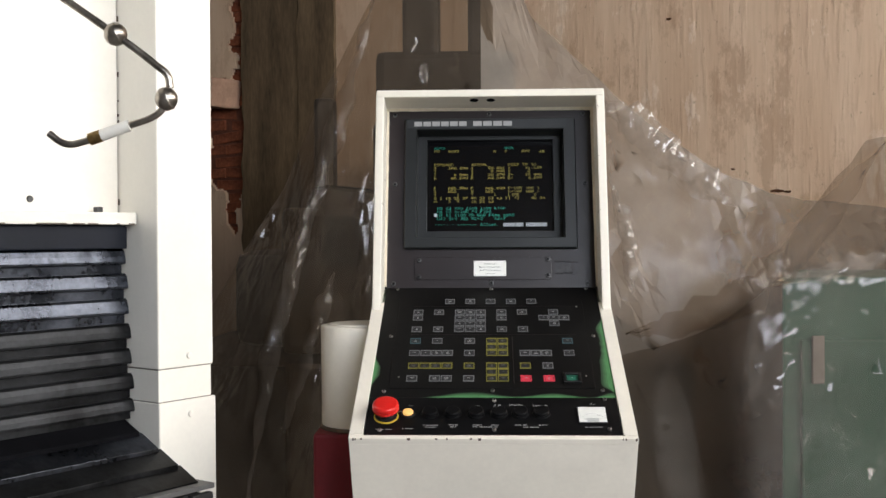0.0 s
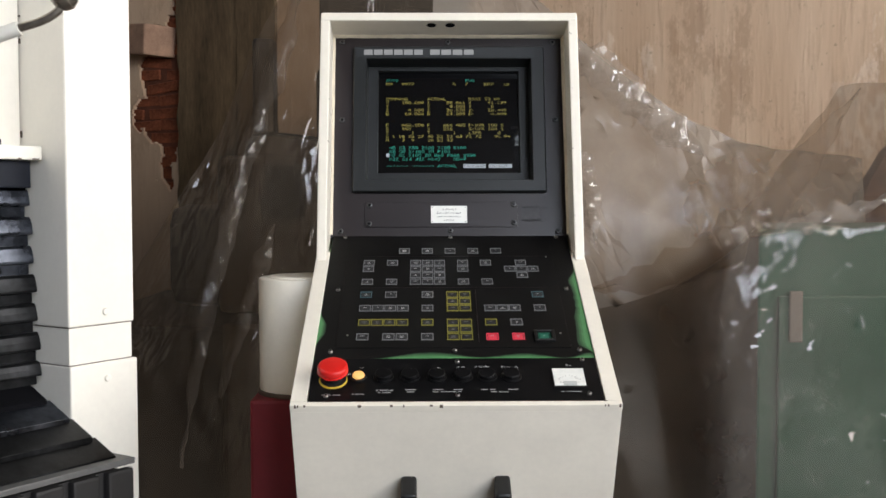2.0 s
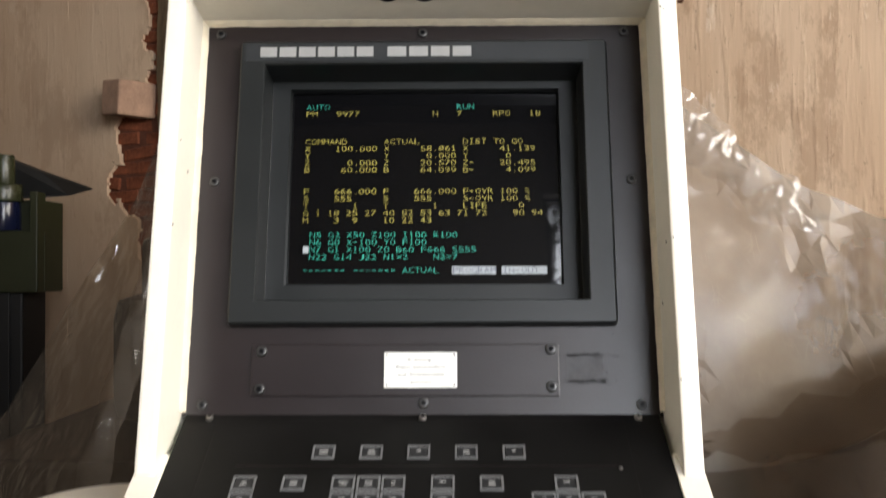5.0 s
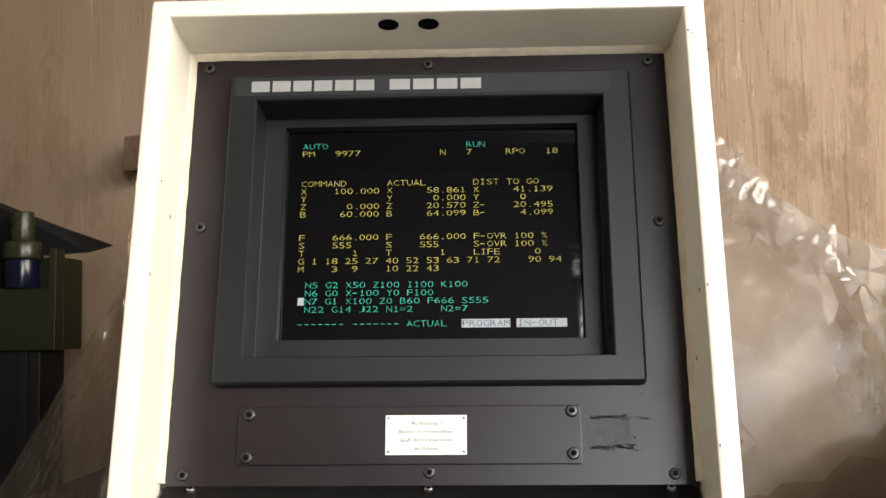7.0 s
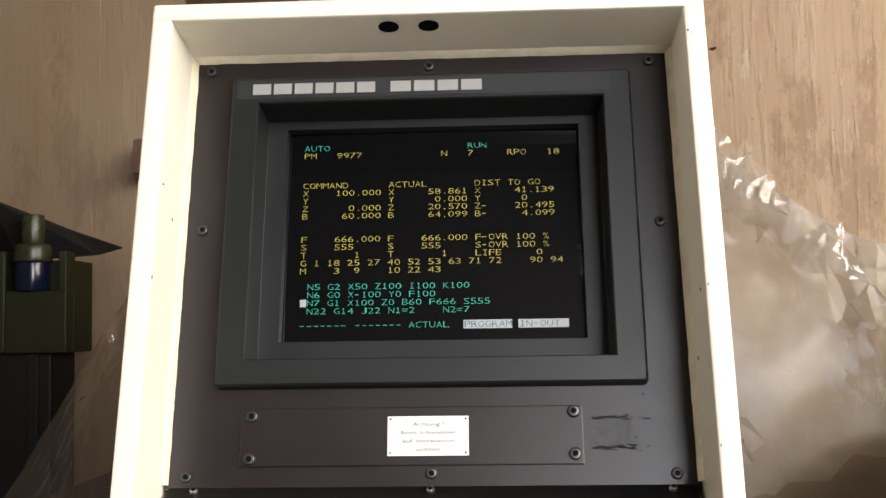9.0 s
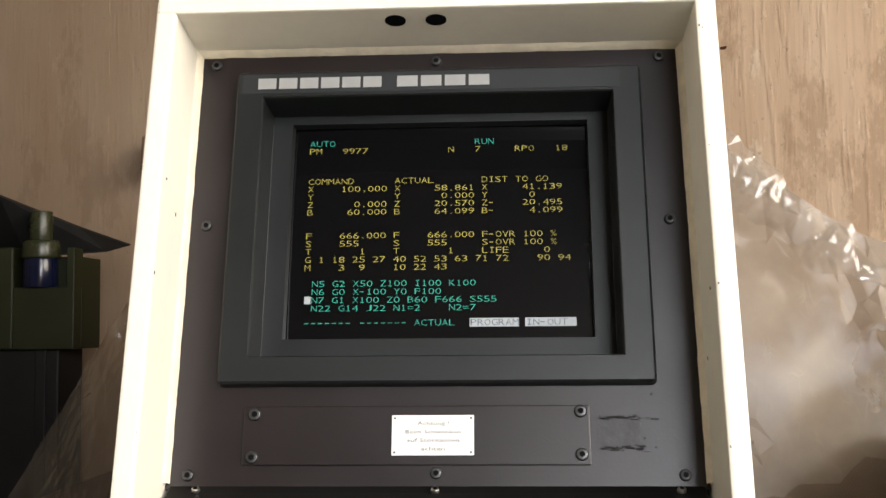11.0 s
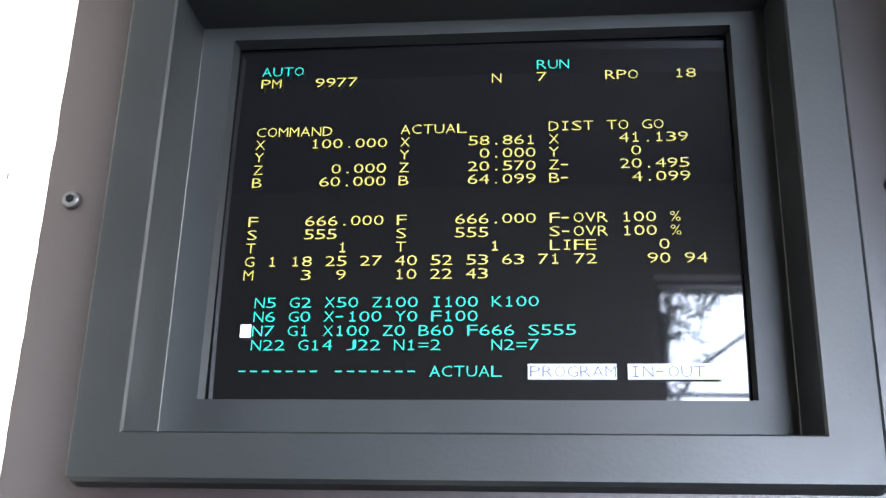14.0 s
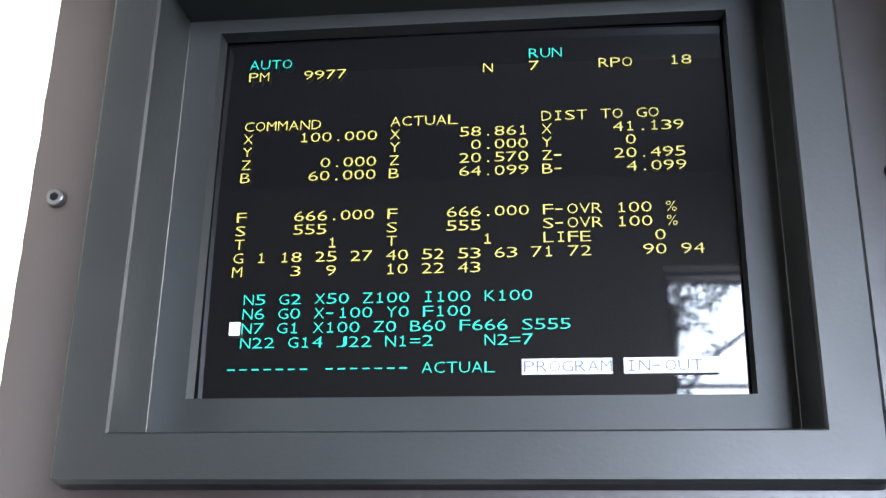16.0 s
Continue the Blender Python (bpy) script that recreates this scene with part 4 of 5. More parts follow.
bm = box(bmesh.new(), (0.1485, -0.4440, 0.0060), (0.1668, -0.4345, 0.0068), KB, 0.0006)
part("meter_foot", bm, material("meter_foot", (0.48, 0.49, 0.47), 0.4, vary=0.1), meter, "grey raised lower edge")
# printed captions under the controls, as bars
for x, s, w in ((-0.1699, 0.4545, 0.026), (-0.1331, 0.4527, 0.017), (-0.0972, 0.4440, 0.024), (-0.0972, 0.4490, 0.017), (-0.063, 0.4430, 0.017), (-0.063, 0.4480, 0.012), (-0.024, 0.4430, 0.015), (0.003, 0.4430, 0.013), (-0.0116, 0.4480, 0.04), (0.0445, 0.4430, 0.02), (0.0787, 0.4430, 0.014), (0.06, 0.4485, 0.024), (0.1574, 0.4483, 0.028)):
    n = max(3, round(w / 0.0026))
    bm = bmesh.new()
    for i in range(n):
        if (i * 7 + round(x * 1000)) % 9 != 0:
            box(bm, (x - w / 2 + i * w / n, -s - 0.0058, 0.0026), (x - w / 2 + (i + 0.8) * w / n, -s - 0.0044, 0.0029), KB)
    tagged(part("caption", bm, LEGEND, strip), kind="stuff")
# white pencil marks above the knobs
rnd = random.Random(17)
for x, s, w, k in ((-0.134, 0.396, 0.003, 1), (-0.026, 0.396, 0.004, 1), (0.006, 0.397, 0.012, 4), (0.036, 0.395, 0.020, 6), (0.074, 0.397, 0.022, 4), (0.1574, 0.391, 0.012, 2), (-0.151, 0.413, 0.005, 2)):
    bm = bmesh.new()
    for i in range(k):
        join(bm, rod([KB @ Vector((x + w * ((i + rnd.random()) / k - 0.5) + 0.0022 * j, -s + rnd.uniform(-0.003, 0.003), 0.0029)) for j in range(3)], 0.0003, 1))
    tagged(part("pencil_mark", bm, LEGEND, strip, "white pencil scribble"), kind="stuff")

# ---- milling machine ----
MA = Matrix(((0.559, -0.829, 0, -0.487), (0.829, 0.559, 0, 1.690), (0, 0, 1, 0), (0, 0, 0, 1)))  # x along its front, y into it
machine = thing("milling_machine", "white milling machine with dark stepped way covers", "machine tool")
machine.matrix_world = MA
bm = box(bmesh.new(), (0, 0, 1.0945), (0.1227, 0.42, 2.75), bevel=0.0035, seg=3)
part("column_upper", bm, WHITE, machine, "white enamelled column")
part("column_joint", box(bmesh.new(), (0.002, 0.003, 1.0378), (0.1197, 0.42, 1.0938), bevel=0.0015), WHITE, machine)
part("column_lower", box(bmesh.new(), (-0.001, -0.003, 0.0), (0.1257, 0.42, 1.0372), bevel=0.0035, seg=3), WHITE, machine)
for z in (1.114, 1.012):
    bm = tube(bmesh.new(), Matrix.Translation((0.066, -0.003 if z < 1.03 else 0.0, z)) @ Matrix.Rotation(radians(90), 4, "X"), 0.006, 0.005, 0.0035, 14, 0.001)
    part("column_bolt", bm, WHITE, machine)
part("back_panel", box(bmesh.new(), (-1.5, 0.103, 1.363), (-0.002, 0.42, 2.75), bevel=0.002), WHITE, machine, "white recessed panel")
part("rear_body", box(bmesh.new(), (-1.5, 0.424, 0.0), (0.1227, 1.35, 2.45), bevel=0.01), WHITE, machine)
part("ledge", box(bmesh.new(), (-1.5, 0.050, 1.343), (-0.003, 0.14, 1.364), bevel=0.003), WHITE, machine, "cream ledge over the covers")
bm = bmesh.new()
rnd = random.Random(3)
for i in range(16):
    z = rnd.uniform(1.37, 2.0)
    box(bm, (-0.0022, 0.1002, z), (-0.0005, 0.1028, z + rnd.uniform(0.002, 0.012)))
for i in range(10):
    x = rnd.uniform(-0.3, -0.01)
    box(bm, (x, 0.0485, 1.3435), (x + rnd.uniform(0.004, 0.02), 0.0505, 1.3455))
box(bm, (0.0008, 0.0016, 1.0936), (0.119, 0.1, 1.0946))
box(bm, (0.0008, 0.0016, 1.0370), (0.119, 0.1, 1.0380))
tagged(part("rust_seam", bm, CHIP, machine, "rusty dark seams"), kind="stuff")
part("panel_bolt", box(bmesh.new(), (-0.062, 0.08, 1.364), (-0.05, 0.092, 1.374), bevel=0.002), DARKSTEEL, machine)
bm = tube(bmesh.new(), Matrix.Translation((-0.175, 0.103, 1.385)) @ Matrix.Rotation(radians(90), 4, "X"), 0.006, 0.005, 0.003, 12)
part("panel_bolt", bm, DARKSTEEL, machine)
part("cover_box", box(bmesh.new(), (-1.5, 0.066, 1.302), (-0.012, 0.2, 1.342), bevel=0.002), material("dark_blue_steel", (0.008, 0.010, 0.016), 0.45, vary=0.2, spec=0.2), machine, "dark cover box")
# telescopic covers: stepped plates with a folded lower lip
z, y = 1.302, 0.074
for i in range(7):
    h = 0.043 if i < 6 else 0.036
    prof = [(y + 0.02, z), (y + 0.003, z), (y - 0.0012, z - h * 0.10), (y - 0.0038, z - h * 0.30), (y - 0.0052, z - h * 0.52), (y - 0.0050, z - h * 0.60), (y + 0.007, z - h * 0.66), (y + 0.007, z - h), (y + 0.02, z - h)]
    bm = prism(bmesh.new(), prof, -1.5, -0.013 + 0.002 * (i % 2))
    # upper three plates in the lighter steel, lower four in the darker
    part("cover_plate", bm, COVER if i < 3 else COVER_LOW, machine, "oily dark steel cover plate")
    z, y = z - h, y - 0.0035
# box whose black colour stands in for the shade below the covers
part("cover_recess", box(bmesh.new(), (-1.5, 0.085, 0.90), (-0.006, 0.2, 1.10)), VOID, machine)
# covers stepping out towards the front
y, z = 0.070, 1.012
for i in range(4):
    d = 0.045
    prof = [(y, z), (y - d, z - 0.022), (y - d, z - 0.030), (y, z - 0.008)]
    bm = prism(bmesh.new(), prof, -1.5, -0.022 + 0.011 * i, bevel=0.0008)
    # innermost cover takes the near-black recess colour
    part("slanted_cover", bm, (VOID, COVER, COVER_LOW, COVER_LOW)[i], machine, "oily slanted steel cover")
    y, z = y - d * 0.82, z - 0.0255
part("cover_base", box(bmesh.new(), (-1.5, -0.06, 0.86), (-0.01, 0.12, 0.915)), GREYMACH, machine)
table = part("table_cover", box(bmesh.new(), (-1.5, -0.105, 0.902), (0.030, -0.005, 0.911), bevel=0.002), TABLE, machine, "grey painted cover plate")
bm = tube(bmesh.new(), Matrix.Translation((-0.004, -0.036, 0.911)), 0.009, 0.008, 0.007, 6, 0.001)
part("hexagon_bolt", bm, DARKSTEEL, machine)
bellows = part("bellows", box(bmesh.new(), (-1.5, -0.095, 0.0), (0.02, -0.02, 0.897)), GREYMACH, machine, "dark ribbed bellows")
for i in range(24):
    x = -1.4 + i * 0.06
    part("rib", box(bmesh.new(), (x, -0.108, 0.3), (x + 0.045, -0.0945, 0.8975), bevel=0.004), GREYMACH, bellows)
part("side_panel", box(bmesh.new(), (0.006, -0.095, 0.0), (0.026, -0.004, 0.902), bevel=0.002), WHITE, machine)

# coolant nozzle on jointed pipes
nozzle = thing("coolant_nozzle", "jointed steel coolant pipe with white nozzle sleeve", "coolant pipe", at=(-0.464, 1.25, 1.624))
NO = Matrix.Translation((0.464, -1.25, -1.624))
P3 = lambda x, z, dy=0.0: NO @ Vector((x, 1.25 + dy, z))
part("upper_pipe", rod([P3(-0.86, 1.93, 0.10), P3(-0.75, 1.82), P3(-0.508, 1.655), P3(-0.406, 1.584), P3(-0.352, 1.543), P3(-0.338, 1.530), P3(-0.335, 1.514)], 0.0048), PIPE, nozzle, "", True)
part("lower_pipe", rod([P3(-0.340, 1.498), P3(-0.347, 1.485), P3(-0.361, 1.4755), P3(-0.388, 1.4665), P3(-0.424, 1.454), P3(-0.450, 1.4455), P3(-0.466, 1.4425), P3(-0.478, 1.4455), P3(-0.494, 1.457)], 0.0046), PIPE, nozzle, "", True)
for x, z in ((-0.4055, 1.584), (-0.340, 1.500)):
    bm = bmesh.new()
    bmesh.ops.create_uvsphere(bm, u_segments=24, v_segments=14, radius=0.0148, matrix=Matrix.Translation(P3(x, z)))
    tube(bm, Matrix.Translation(P3(x, z)) @ Matrix.Rotation(radians(70), 4, "Y") @ Matrix.Translation((0, 0, -0.005)), 0.0152, 0.0152, 0.010, 28, 0.001)
    part("ball_joint", bm, PIPE, nozzle, "", True)
part("nozzle_sleeve", rod([P3(-0.388, 1.4665), P3(-0.425, 1.4537)], 0.0078), NYLON, nozzle, "white nylon sleeve", True)
part("brass_nut", rod([P3(-0.4252, 1.4536), P3(-0.4405, 1.4485)], 0.0082), BRASS, nozzle, "tarnished brass nut", True)

# ---- things behind the console ----
cab = thing("electrical_cabinet", "green steel cabinet with a grey handle under plastic sheet", "cabinet", at=(1.3, 2.8, 0))
CB = Matrix.Translation((-1.3, -2.8, 0))
UPRIGHT = CB @ Matrix.Rotation(radians(-90), 4, "Y")
part("body", prism(bmesh.new(), [(2.56, -0.80), (2.56, -1.75), (3.1, -1.75), (3.1, -0.985)], 0.0, 1.215, UPRIGHT, 0.008), GREENCAB, cab)
door = part("door", box(bmesh.new(), (0.845, 2.548, 0.25), (1.66, 2.559, 1.06), CB, 0.004), GREENCAB, cab)
part("handle", box(bmesh.new(), (0.868, 2.540, 0.955), (0.898, 2.548, 1.072), CB, 0.003), material("grey_handle", (0.36, 0.33, 0.31), 0.5), door, "grey recessed handle")
orange = thing("orange_machine", "brown machine housing covered with plastic sheet", "machine", at=(1.9, 3.6, 0))
bm = prism(bmesh.new(), [(-0.25, 0), (-0.25, 1.3), (0.0, 1.56), (0.5, 1.56), (0.5, 0)], -0.53, 0.8, bevel=0.12)
for v in bm.verts:
    if v.co.x < 0:
        v.co.x += 0.55 * max(0, v.co.z - 0.95) - 0.1
orange.rotation_euler = (0, 0, radians(-22))
part("housing", bm, RUSTORANGE, orange)
covered = thing("covered_machine", "dark tall machine under a plastic sheet", "machine", at=(0, 3.9, 0))
# base and knee are drawn out far back to shade the left wall
part("base", box(bmesh.new(), (-0.60, -0.45, 0), (0.76, 1.5, 0.90), bevel=0.02), DARKMACH, covered)
# added dark block that blackens the low area behind the left sheet
part("dark_backing", box(bmesh.new(), (-1.25, -0.02, 0), (-0.605, 1.5, 0.84), bevel=0.02), DARKMACH, covered)
# added block that keeps light off the wall behind the left sheet
part("shade_block", box(bmesh.new(), (-1.02, 0.6, 0.84), (-0.62, 2.0, 1.26), bevel=0.08), DARKMACH, covered)
part("knee", box(bmesh.new(), (-0.62, -0.40, 0.92), (0.36, 1.5, 1.42), bevel=0.03), DARKMACH, covered)
part("column", box(bmesh.new(), (-0.30, -0.35, 1.42), (0.18, 0.5, 1.952), bevel=0.03), DARKMACH, covered)
# added out of sight behind the column, only to shade the wall
part("housing", box(bmesh.new(), (-0.40, 0.52, 0.92), (0.40, 1.85, 1.80), bevel=0.03), DARKMACH, covered)
part("post", box(bmesh.new(), (-0.207, -0.35, 1.952 - 0.02), (-0.084, -0.15, 2.45), bevel=0.015), DARKMACH, covered)
part("post", box(bmesh.new(), (0.016, -0.35, 1.952 - 0.02), (0.1, -0.15, 2.45), bevel=0.015), DARKMACH, covered)
part("arm", box(bmesh.new(), (-0.52, -0.3, 1.40), (-0.45, -0.2, 1.80), bevel=0.015), DARKMACH, covered)
bm = box(bmesh.new(), (-0.68, -0.40, 1.10), (-0.40, -0.30, 1.44), Matrix.Rotation(radians(6), 4, "Y"), 0.07)
part("gear_case", bm, DARKMACH, covered)

# olive machine against the wall with an oiler cup and a sheet lid
olive = thing("olive_machine", "dark olive machine box with oiler cup and black lid", "machine", at=(-2.3, 5.9, 0))
OM = Matrix.Translation((2.3, -5.9, 0))
bm = box(bmesh.new(), (-2.85, 5.93, 1.237), (-2.085, 6.25, 1.70), OM, 0.01)
box(bm, (-2.085, 6.02, 1.237), (-1.803, 6.25, 1.66), OM, 0.006)
box(bm, (-2.085, 5.93, 1.237), (-1.803, 6.02, 1.518), OM, 0.006)
box(bm, (-1.838, 5.93, 1.51), (-1.803, 6.03, 1.695), OM, 0.004)
part("box", bm, OLIVE, olive)
part("leg", box(bmesh.new(), (-2.75, 5.97, 0), (-1.885, 6.25, 1.237), OM, 0.01), GREYMACH, olive)
for x in (-2.25, -1.99):
    part("leg_rib", box(bmesh.new(), (x, 5.955, 0), (x + 0.05, 5.97, 1.237), OM, 0.005), GREYMACH, olive)
bm = bmesh.new()
vs = [bm.verts.new(OM @ Vector(c)) for c in ((-2.85, 5.95, 2.20), (-2.19, 6.0, 1.942), (-1.86, 6.14, 1.80), (-1.674, 6.28, 1.727), (-1.74, 6.16, 1.690), (-1.84, 6.04, 1.672), (-2.10, 6.10, 1.665), (-2.85, 6.2, 1.665))]
bm.faces.new(vs)
bmesh.ops.triangulate(bm, faces=bm.faces[:])
g = bmesh.ops.extrude_face_region(bm, geom=bm.faces[:])
bmesh.ops.translate(bm, vec=(0, 0.02, 0.008), verts=[v for v in g["geom"] if isinstance(v, bmesh.types.BMVert)])
part("lid", bm, BLACK, olive, "bent black sheet lid")
cup = OM @ Matrix.Translation((-1.978, 5.975, 1.518))
part("oil_cup", tube(bmesh.new(), cup, 0.080, 0.078, 0.130, 28, 0.004), OIL, olive, "blue oil in a cup", True)
part("cup_collar", tube(bmesh.new(), cup @ Matrix.Translation((0, 0, 0.130)), 0.090, 0.084, 0.083, 28, 0.01), BOTTLE, olive, "", True)
part("cup_cap", tube(bmesh.new(), cup @ Matrix.Translation((0, 0, 0.213)), 0.054, 0.050, 0.135, 24, 0.006), BOTTLE, olive, "", True)

# boards fixed over the wall
for lo, hi, sd in ((-1.60, -1.17, 1), (-1.165, -0.90, 2)):
    bm = bmesh.new()
    n = 90
    L = [(lo + 0.018 * noise.noise((k * 0.35, sd * 9, 0)) + 0.02 * noise.noise((k * 0.09, sd * 5, 0)), k * 0.04) for k in range(n)]
    R = [(hi + 0.012 * noise.noise((k * 0.35, sd * 19, 4)), k * 0.04) for k in range(n)]
    for k in range(n - 1):
        f = [bm.verts.new(WALL @ Vector((q, -0.012 - 0.006 * sd, z))) for q, z in (L[k], R[k], R[k + 1], L[k + 1])]
        bm.faces.new(f)
    bmesh.ops.remove_doubles(bm, verts=bm.verts, dist=1e-5)
    g = bmesh.ops.extrude_face_region(bm, geom=bm.faces[:])
    bmesh.ops.translate(bm, vec=WALL.to_3x3() @ Vector((0, 0.011 + 0.006 * sd, 0)), verts=[v for v in g["geom"] if isinstance(v, bmesh.types.BMVert)])
    tagged(finish("wall_board", bm, PLANK), "brown ragged-edged board fixed to the wall", "board", "wall boards")
# block sticking out of the broken wall
bm = box(bmesh.new(), (-0.075, -0.17, -0.09), (0.075, 0.06, 0.09), WALL @ Matrix.Translation((-1.725, -0.02, 2.215)) @ Matrix.Rotation(radians(-12), 4, "Z") @ Matrix.Rotation(radians(4), 4, "Y"), 0.012)
tagged(finish("loose_brick", bm, material("dusty_brick", (0.36, 0.22, 0.15), 0.9, vary=0.3, scale=8, bump=0.5)), "dusty brick sticking out of the broken wall", "brick")

# ---- plastic sheets ----
def ramp(table, x):
    for (a, p), (b, q) in zip(table, table[1:]):
        if x <= b:
            return p + (q - p) * max(0, (x - a) / (b - a))
    return table[-1][1]


def hang(name, tops, x0, x1, cell, depth, mat, label, seed, ties, crumple):
    """A hanging sheet under an outline of (x, z), of uneven flat facets; crumple(x, z, top): how far it is crushed."""
    verts, faces, crush, rnd = [], [], [], random.Random(round(seed * 100) + 7)
    nu, nv = round((x1 - x0) / cell), round(1.75 / (cell * 1.5))
    for k in range(nv + 1):
        for i in range(nu + 1):
            v = k / nv
            ju = rnd.uniform(-0.42, 0.42) if 0 < i < nu else 0
            jv = rnd.uniform(-0.42, 0.42) / nv if 0 < k < nv else 0
            x = x0 + (x1 - x0) * (i + ju) / nu
            top = ramp(tops, x)
            z = top * (1 - v - jv) + 0.02 * (v + jv)
            y = depth(x, z, top)
            d = 0.030 * noise.noise((x * 2.6 + 0.9 * z, z * 0.8, seed))
            for ax, az, dense, amp in ties:
                th, rr = math.atan2(z - az, x - ax), math.hypot(z - az, x - ax)
                near = min(1, rr / 0.25) * math.exp(-rr * 0.55)
                for mult, share in ((1, 1.0), (2.3, 0.5), (4.9, 0.28)):
                    cr = 1 - abs(noise.noise((th * dense * mult, rr * 1.3, seed + mult))) * 2.4
                    d += amp * share * near * cr ** 2 if cr > 0 else 0
            c = crumple(x, z, top)
            crush.append(c)
            d += c * cell * (0.17 * rnd.uniform(-1, 1) + 0.7 * noise.noise((x / cell * 0.33, z / cell * 0.2, seed)))
            dz = 0.010 * noise.noise((x * 11, 3.0, seed)) * (1 - v)
            verts.append((x, y - d, z + dz))
    w = nu + 1
    for k in range(nv):
        for i in range(nu):
            a = k * w + i
            if rnd.random() < 0.5:
                faces += [(a, a + 1, a + w + 1), (a, a + w + 1, a + w)]
            else:
                faces += [(a, a + 1, a + w), (a + 1, a + w + 1, a + w)]
    me = bpy.data.meshes.new(name)
    me.from_pydata(verts, [], faces)
    me.materials.append(mat)
    for f in me.polygons:
        f.use_smooth = max(crush[i] for i in f.vertices) < 0.2
    return tagged(new(name, me), label, "plastic sheet", "plastic sheets")


def blotch(x, z, scale, lo, hi, seed):
    """Uneven patches between 0 and 1."""
    return min(1, max(0, (noise.noise((x * scale, z * scale, seed)) * 0.5 + 0.5 - lo) / (hi - lo)))


def bump_at(x, lo, hi):
    """1 between lo and hi, falling to 0 within 0.1 m of them."""
    return max(0, min(1, (x - lo) / 0.1, (hi - x) / 0.1))


def left_crush(x, z, top):
    return (0.22 + 0.78 * blotch(x, z, 3.2, 0.42, 0.66, 2.0)) * min(1, max(0.1, (2.0 - z) / 0.5))


def right_crush(x, z, top):
    edge = math.exp(-((top - z - 0.05) / 0.075) ** 2) * (0.35 + 0.65 * blotch(x, z, 6, 0.35, 0.6, 5.0))
    beside = bump_at(x, 0.36, 0.62) * bump_at(z, 1.0, 1.6) * blotch(x, z, 5, 0.42, 0.6, 8.0)
    return max(0.02, edge, 0.8 * beside, 0.5 * blotch(x, z, 4, 0.66, 0.78, 11.0))


def low_crush(x, z, top):
    cabinet = bump_at(x, 0.95, 2.4) * bump_at(z, 0.2, 1.02) * (0.35 + 0.65 * blotch(x, z, 5, 0.36, 0.56, 3.0))
    apron = bump_at(x, 0.55, 0.90) * bump_at(z, 0.7, 1.2) * blotch(x, z, 5, 0.45, 0.62, 6.0)
    return max(0.02, cabinet, 0.6 * apron, 0.4 * blotch(x, z, 4, 0.64, 0.76, 9.0))


TALL = [(-1.06, 0.70), (-0.94, 0.875), (-0.87, 0.98), (-0.80, 1.10), (-0.745, 1.18), (-0.69, 1.285), (-0.62, 1.385), (-0.56, 1.48), (-0.50, 1.62), (-0.445, 1.767), (-0.31, 2.05), (-0.15, 2.40), (0.05, 2.45), (0.224, 2.02), (0.406, 1.835), (0.571, 1.68), (0.785, 1.517), (0.945, 1.45), (1.02, 1.43), (1.3, 1.40)]
LOW = [(0.36, 0.94), (0.52, 1.02), (0.70, 1.17), (0.80, 1.29), (0.92, 1.38), (1.02, 1.45), (1.235, 1.60), (1.29, 1.62), (2.4, 1.66)]


def tall_depth(x, z, top):
    return 3.2 + 0.22 * (z - 1.3) - 0.10 * max(0, 1.0 - z) + 0.35 * max(0, -0.45 - x)


def fold(points, width, mat, sheet, seed, crush=0.004):
    """A gathered, doubled strip of the sheet, crushed into flat facets and swelling towards the room."""
    verts, faces, n, m, rnd = [], [], 46, 5, random.Random(round(seed * 10))
    for i in range(n + 1):
        f = i / n * (len(points) - 1)
        j = min(int(f), len(points) - 2)
        a, b = Vector(points[j]), Vector(points[j + 1])
        c = a.lerp(b, f - j)
        side = Vector((-(b - a).z, 0, (b - a).x)).normalized()
        taper = min(1, 4 * i / n + 0.05, 4 * (n - i) / n + 0.05)
        w = width * taper * (1 + 0.8 * noise.noise((f * 2.2, seed, 0)))
        for k in range(m + 1):
            u = k / m * 2 - 1 + (rnd.uniform(-0.16, 0.16) if 0 < k < m else 0)
            edge = 0.016 * noise.noise((f * 5, seed, k * 0.4))
            verts.append(c + side * (u * w / 2 + edge) + Vector((0, -0.018 * (1 - u * u) * taper - crush * rnd.uniform(-1, 1) - 0.006, 0)))
    for i in range(n):
        for k in range(m):
            q = i * (m + 1) + k
            if rnd.random() < 0.5:
                faces += [(q, q + 1, q + m + 2), (q, q + m + 2, q + m + 1)]
            else:
                faces += [(q, q + 1, q + m + 1), (q + 1, q + m + 2, q + m + 1)]
    me = bpy.data.meshes.new("fold")
    me.from_pydata(verts, [], faces)
    me.materials.append(mat)
    ob = new("fold", me)
    ob.parent = sheet
    return ob


left_sheet = hang("plastic_sheet", TALL, -1.06, 0.10, 0.014, tall_depth, FILM, "crumpled clear plastic sheeting hung over a dark machine", 0.0, ((-0.05, 2.75, 8.0, 0.007),), left_crush)
hazy_sheet = hang("plastic_sheet", TALL, 0.06, 1.3, 0.022, tall_depth, HAZY, "hazy plastic sheeting sloping down from a tall machine", 0.0, ((-0.05, 2.75, 6.0, 0.003), (1.0, 1.50, 1.6, 0.003)), right_crush)


def low_depth(x, z, top):
    near = 2.41 + max(0, z - 1.235) * 2.3
    k = min(1, max(0, (x - 0.40) / 0.30))
    return 2.95 + (near - 2.95) * k * k * (3 - 2 * k)


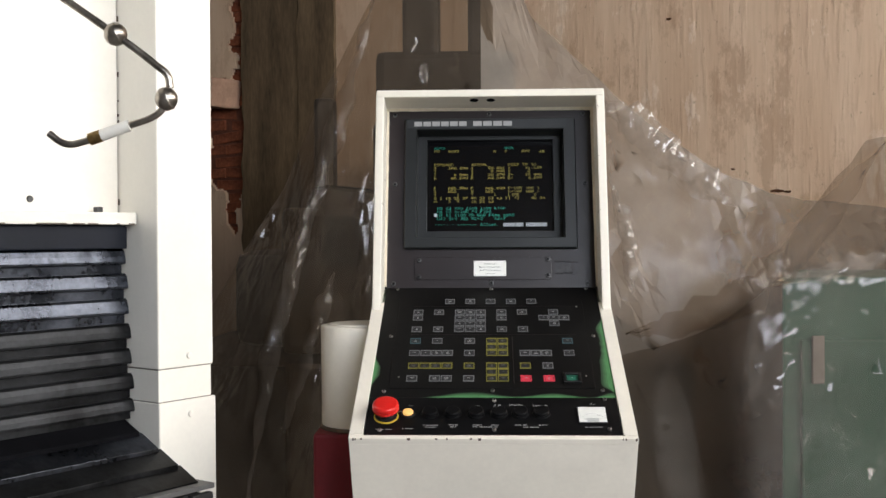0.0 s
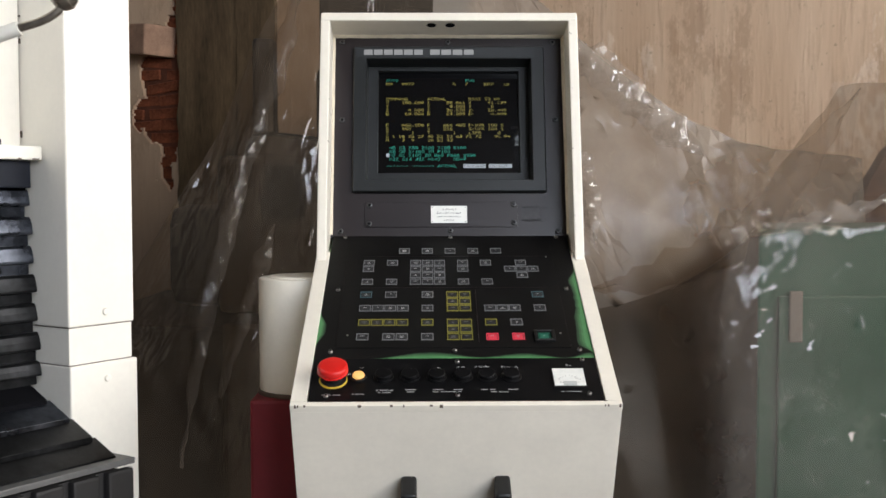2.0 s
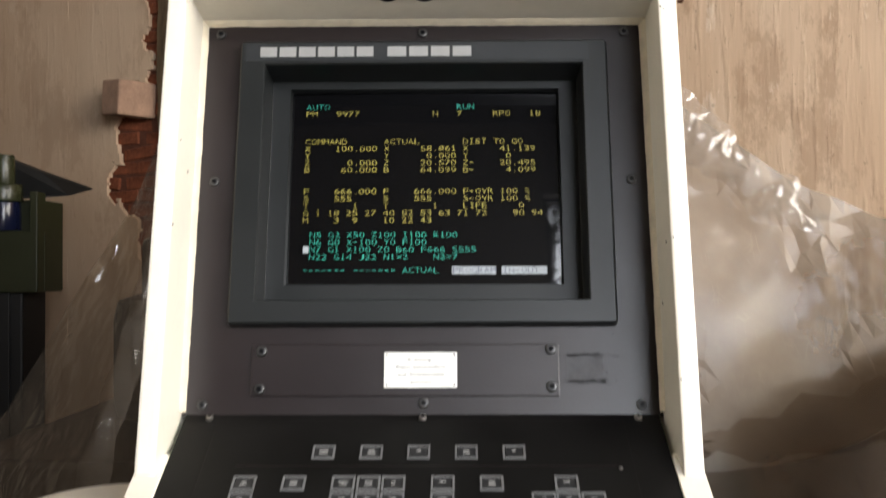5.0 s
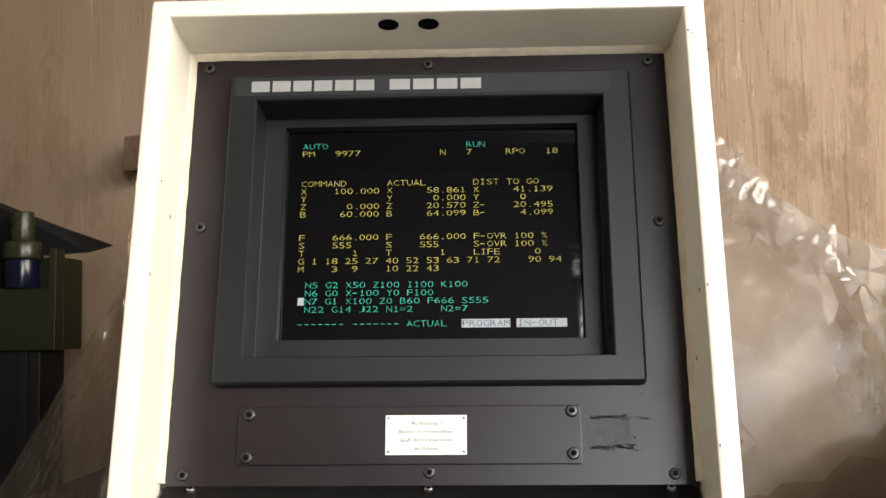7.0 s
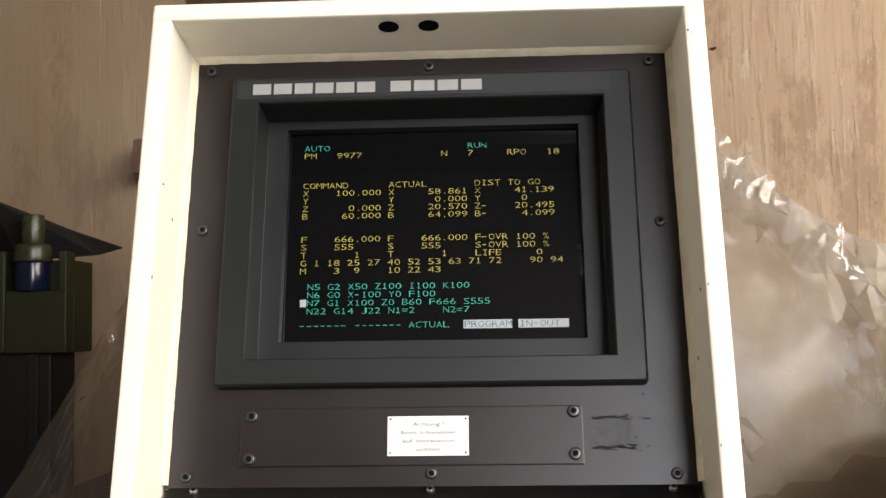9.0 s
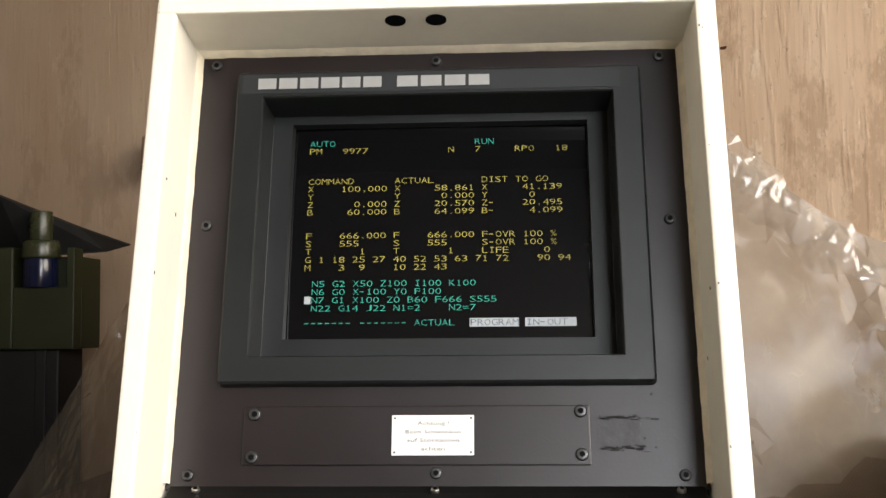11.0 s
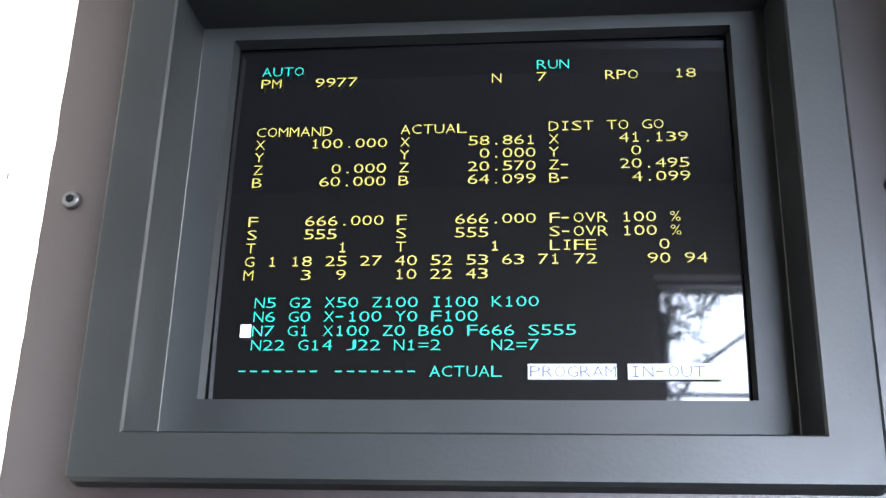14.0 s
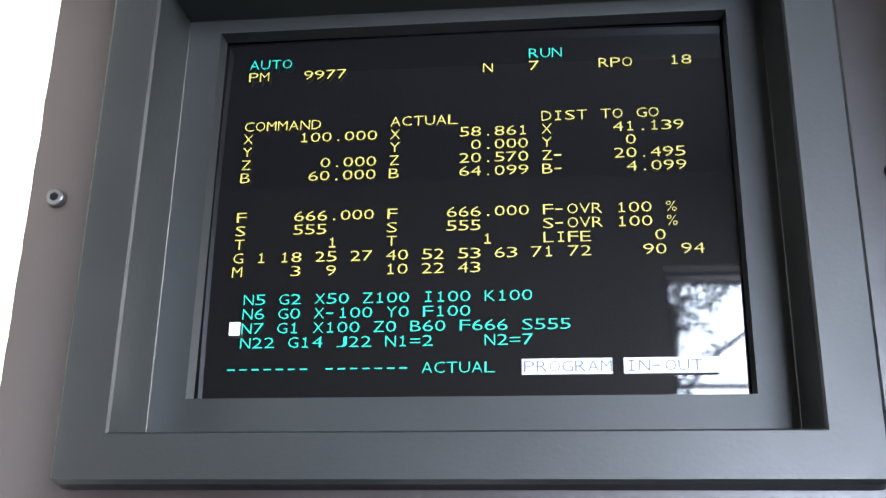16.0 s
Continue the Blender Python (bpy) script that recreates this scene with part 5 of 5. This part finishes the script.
low_sheet = hang("plastic_sheet", LOW, 0.36, 2.4, 0.017, low_depth, FILM2, "milky crumpled plastic sheeting over a cabinet and machine", 3.0, ((1.0, 1.50, 1.8, 0.007), (0.80, 1.24, 1.5, 0.006)), low_crush)

fold([(-0.279, 3.315, 2.073), (-0.372, 3.237, 1.716), (-0.48, 3.157, 1.353), (-0.568, 3.074, 0.986), (-0.611, 2.943, 0.574)], 0.055, FOLD, left_sheet, 1.0)
fold([(-0.384, 3.126, 1.213), (-0.441, 3.087, 1.035), (-0.522, 2.999, 0.751)], 0.045, FOLD, left_sheet, 2.0)
fold([(0.453, 2.851, 1.051), (0.536, 2.664, 1.083), (0.667, 2.373, 1.175), (0.763, 2.396, 1.253), (0.988, 2.736, 1.401), (1.275, 3.181, 1.594)], 0.075, FOLD, low_sheet, 3.0)
fold([(0.73, 2.40, 1.205), (0.90, 2.40, 1.243), (1.06, 2.42, 1.285), (1.38, 2.46, 1.335)], 0.04, GLINT, low_sheet, 8.0, 0.0006)
fold([(0.44, 3.246, 1.73), (0.52, 3.239, 1.68), (0.66, 3.207, 1.54), (0.83, 3.173, 1.40)], 0.10, GLINT, hazy_sheet, 4.0)
fold([(0.46, 3.177, 1.469), (0.501, 3.143, 1.314), (0.506, 3.106, 1.146)], 0.05, GLINT, hazy_sheet, 6.0)

# tree outside the high window, mirrored in the screen
LEAF = material("dark_leaf", (0.05, 0.085, 0.035), 0.6, vary=0.3, scale=9)
BARK = material("tree_bark", (0.09, 0.07, 0.055), 0.9, vary=0.3, scale=12, bump=0.5)
tree = thing("tree", "leafy tree standing outside the high window", "tree", at=(1.02, -5.58, 0))
TR = Vector((-1.02, 5.58, 0))
bm = bmesh.new()
for pts, r in (([(1.02, -5.58, 0), (1.05, -5.58, 1.6), (1.10, -5.6, 3.2), (1.22, -5.6, 4.6), (1.3, -5.6, 5.6)], 0.05), ([(1.10, -5.6, 3.2), (1.35, -5.55, 3.7), (1.55, -5.5, 4.3)], 0.02), ([(1.2, -5.6, 4.4), (1.6, -5.58, 4.95), (2.1, -5.55, 5.4)], 0.02)):
    join(bm, rod([Vector(p) + TR for p in pts], r))
part("trunk", bm, BARK, tree, "", True)
verts, faces, lr = [], [], random.Random(11)
while len(faces) < 1700:
    x, z = lr.uniform(0.85, 2.5), lr.uniform(2.6, 6.0)
    far = (x - 1.25) * 0.9 + (5.75 - z) * 0.32
    if far + 0.55 * noise.noise((x * 3.1, z * 3.1, 4.0)) > lr.uniform(0.0, 0.6):
        continue
    c = Vector((x, lr.uniform(-5.75, -5.42), z)) + TR
    a = Vector((lr.gauss(0, 1), lr.gauss(0, 0.5), lr.gauss(0, 1))).normalized() * lr.uniform(0.02, 0.045)
    b = a.cross(Vector((lr.gauss(0, 0.3), 1, lr.gauss(0, 0.3)))).normalized() * lr.uniform(0.012, 0.024)
    k = len(verts)
    verts += [c - a, c + b, c + a, c - b]
    faces.append((k, k + 1, k + 2, k + 3))
me = bpy.data.meshes.new("crown")
me.from_pydata(verts, [], faces)
me.materials.append(LEAF)
crown = tagged(new("crown", me), kind="stuff")
crown.parent = tree

# ---- bricks in the broken patch, last ----
brick_mesh = bpy.data.meshes.new("brick")
bm = box(bmesh.new(), (-0.118, 0.0, -0.031), (0.118, 0.05, 0.031), bevel=0.004, seg=1)
bm.to_mesh(brick_mesh)
bm.free()
brick_mesh.materials.append(BRICK)
rnd = random.Random(5)
for k in range(18, 46):
    z = k * 0.075
    for i in range(-9, -4):
        q = (i + (0.5 if k % 2 else 0)) * 0.25
        if any(broken(q + dq, z + dz) for dq in (-0.12, -0.06, 0, 0.06, 0.12) for dz in (-0.03, 0.03)):
            ob = new("brick", brick_mesh)
            ob.parent = wall_north
            ob.matrix_world = WALL @ pose(q + rnd.uniform(-0.03, 0.03), 0.012 + rnd.uniform(0, 0.016), z + rnd.uniform(-0.006, 0.006), rnd.uniform(-4, 4), rnd.uniform(-6, 6), rnd.uniform(-4, 4))
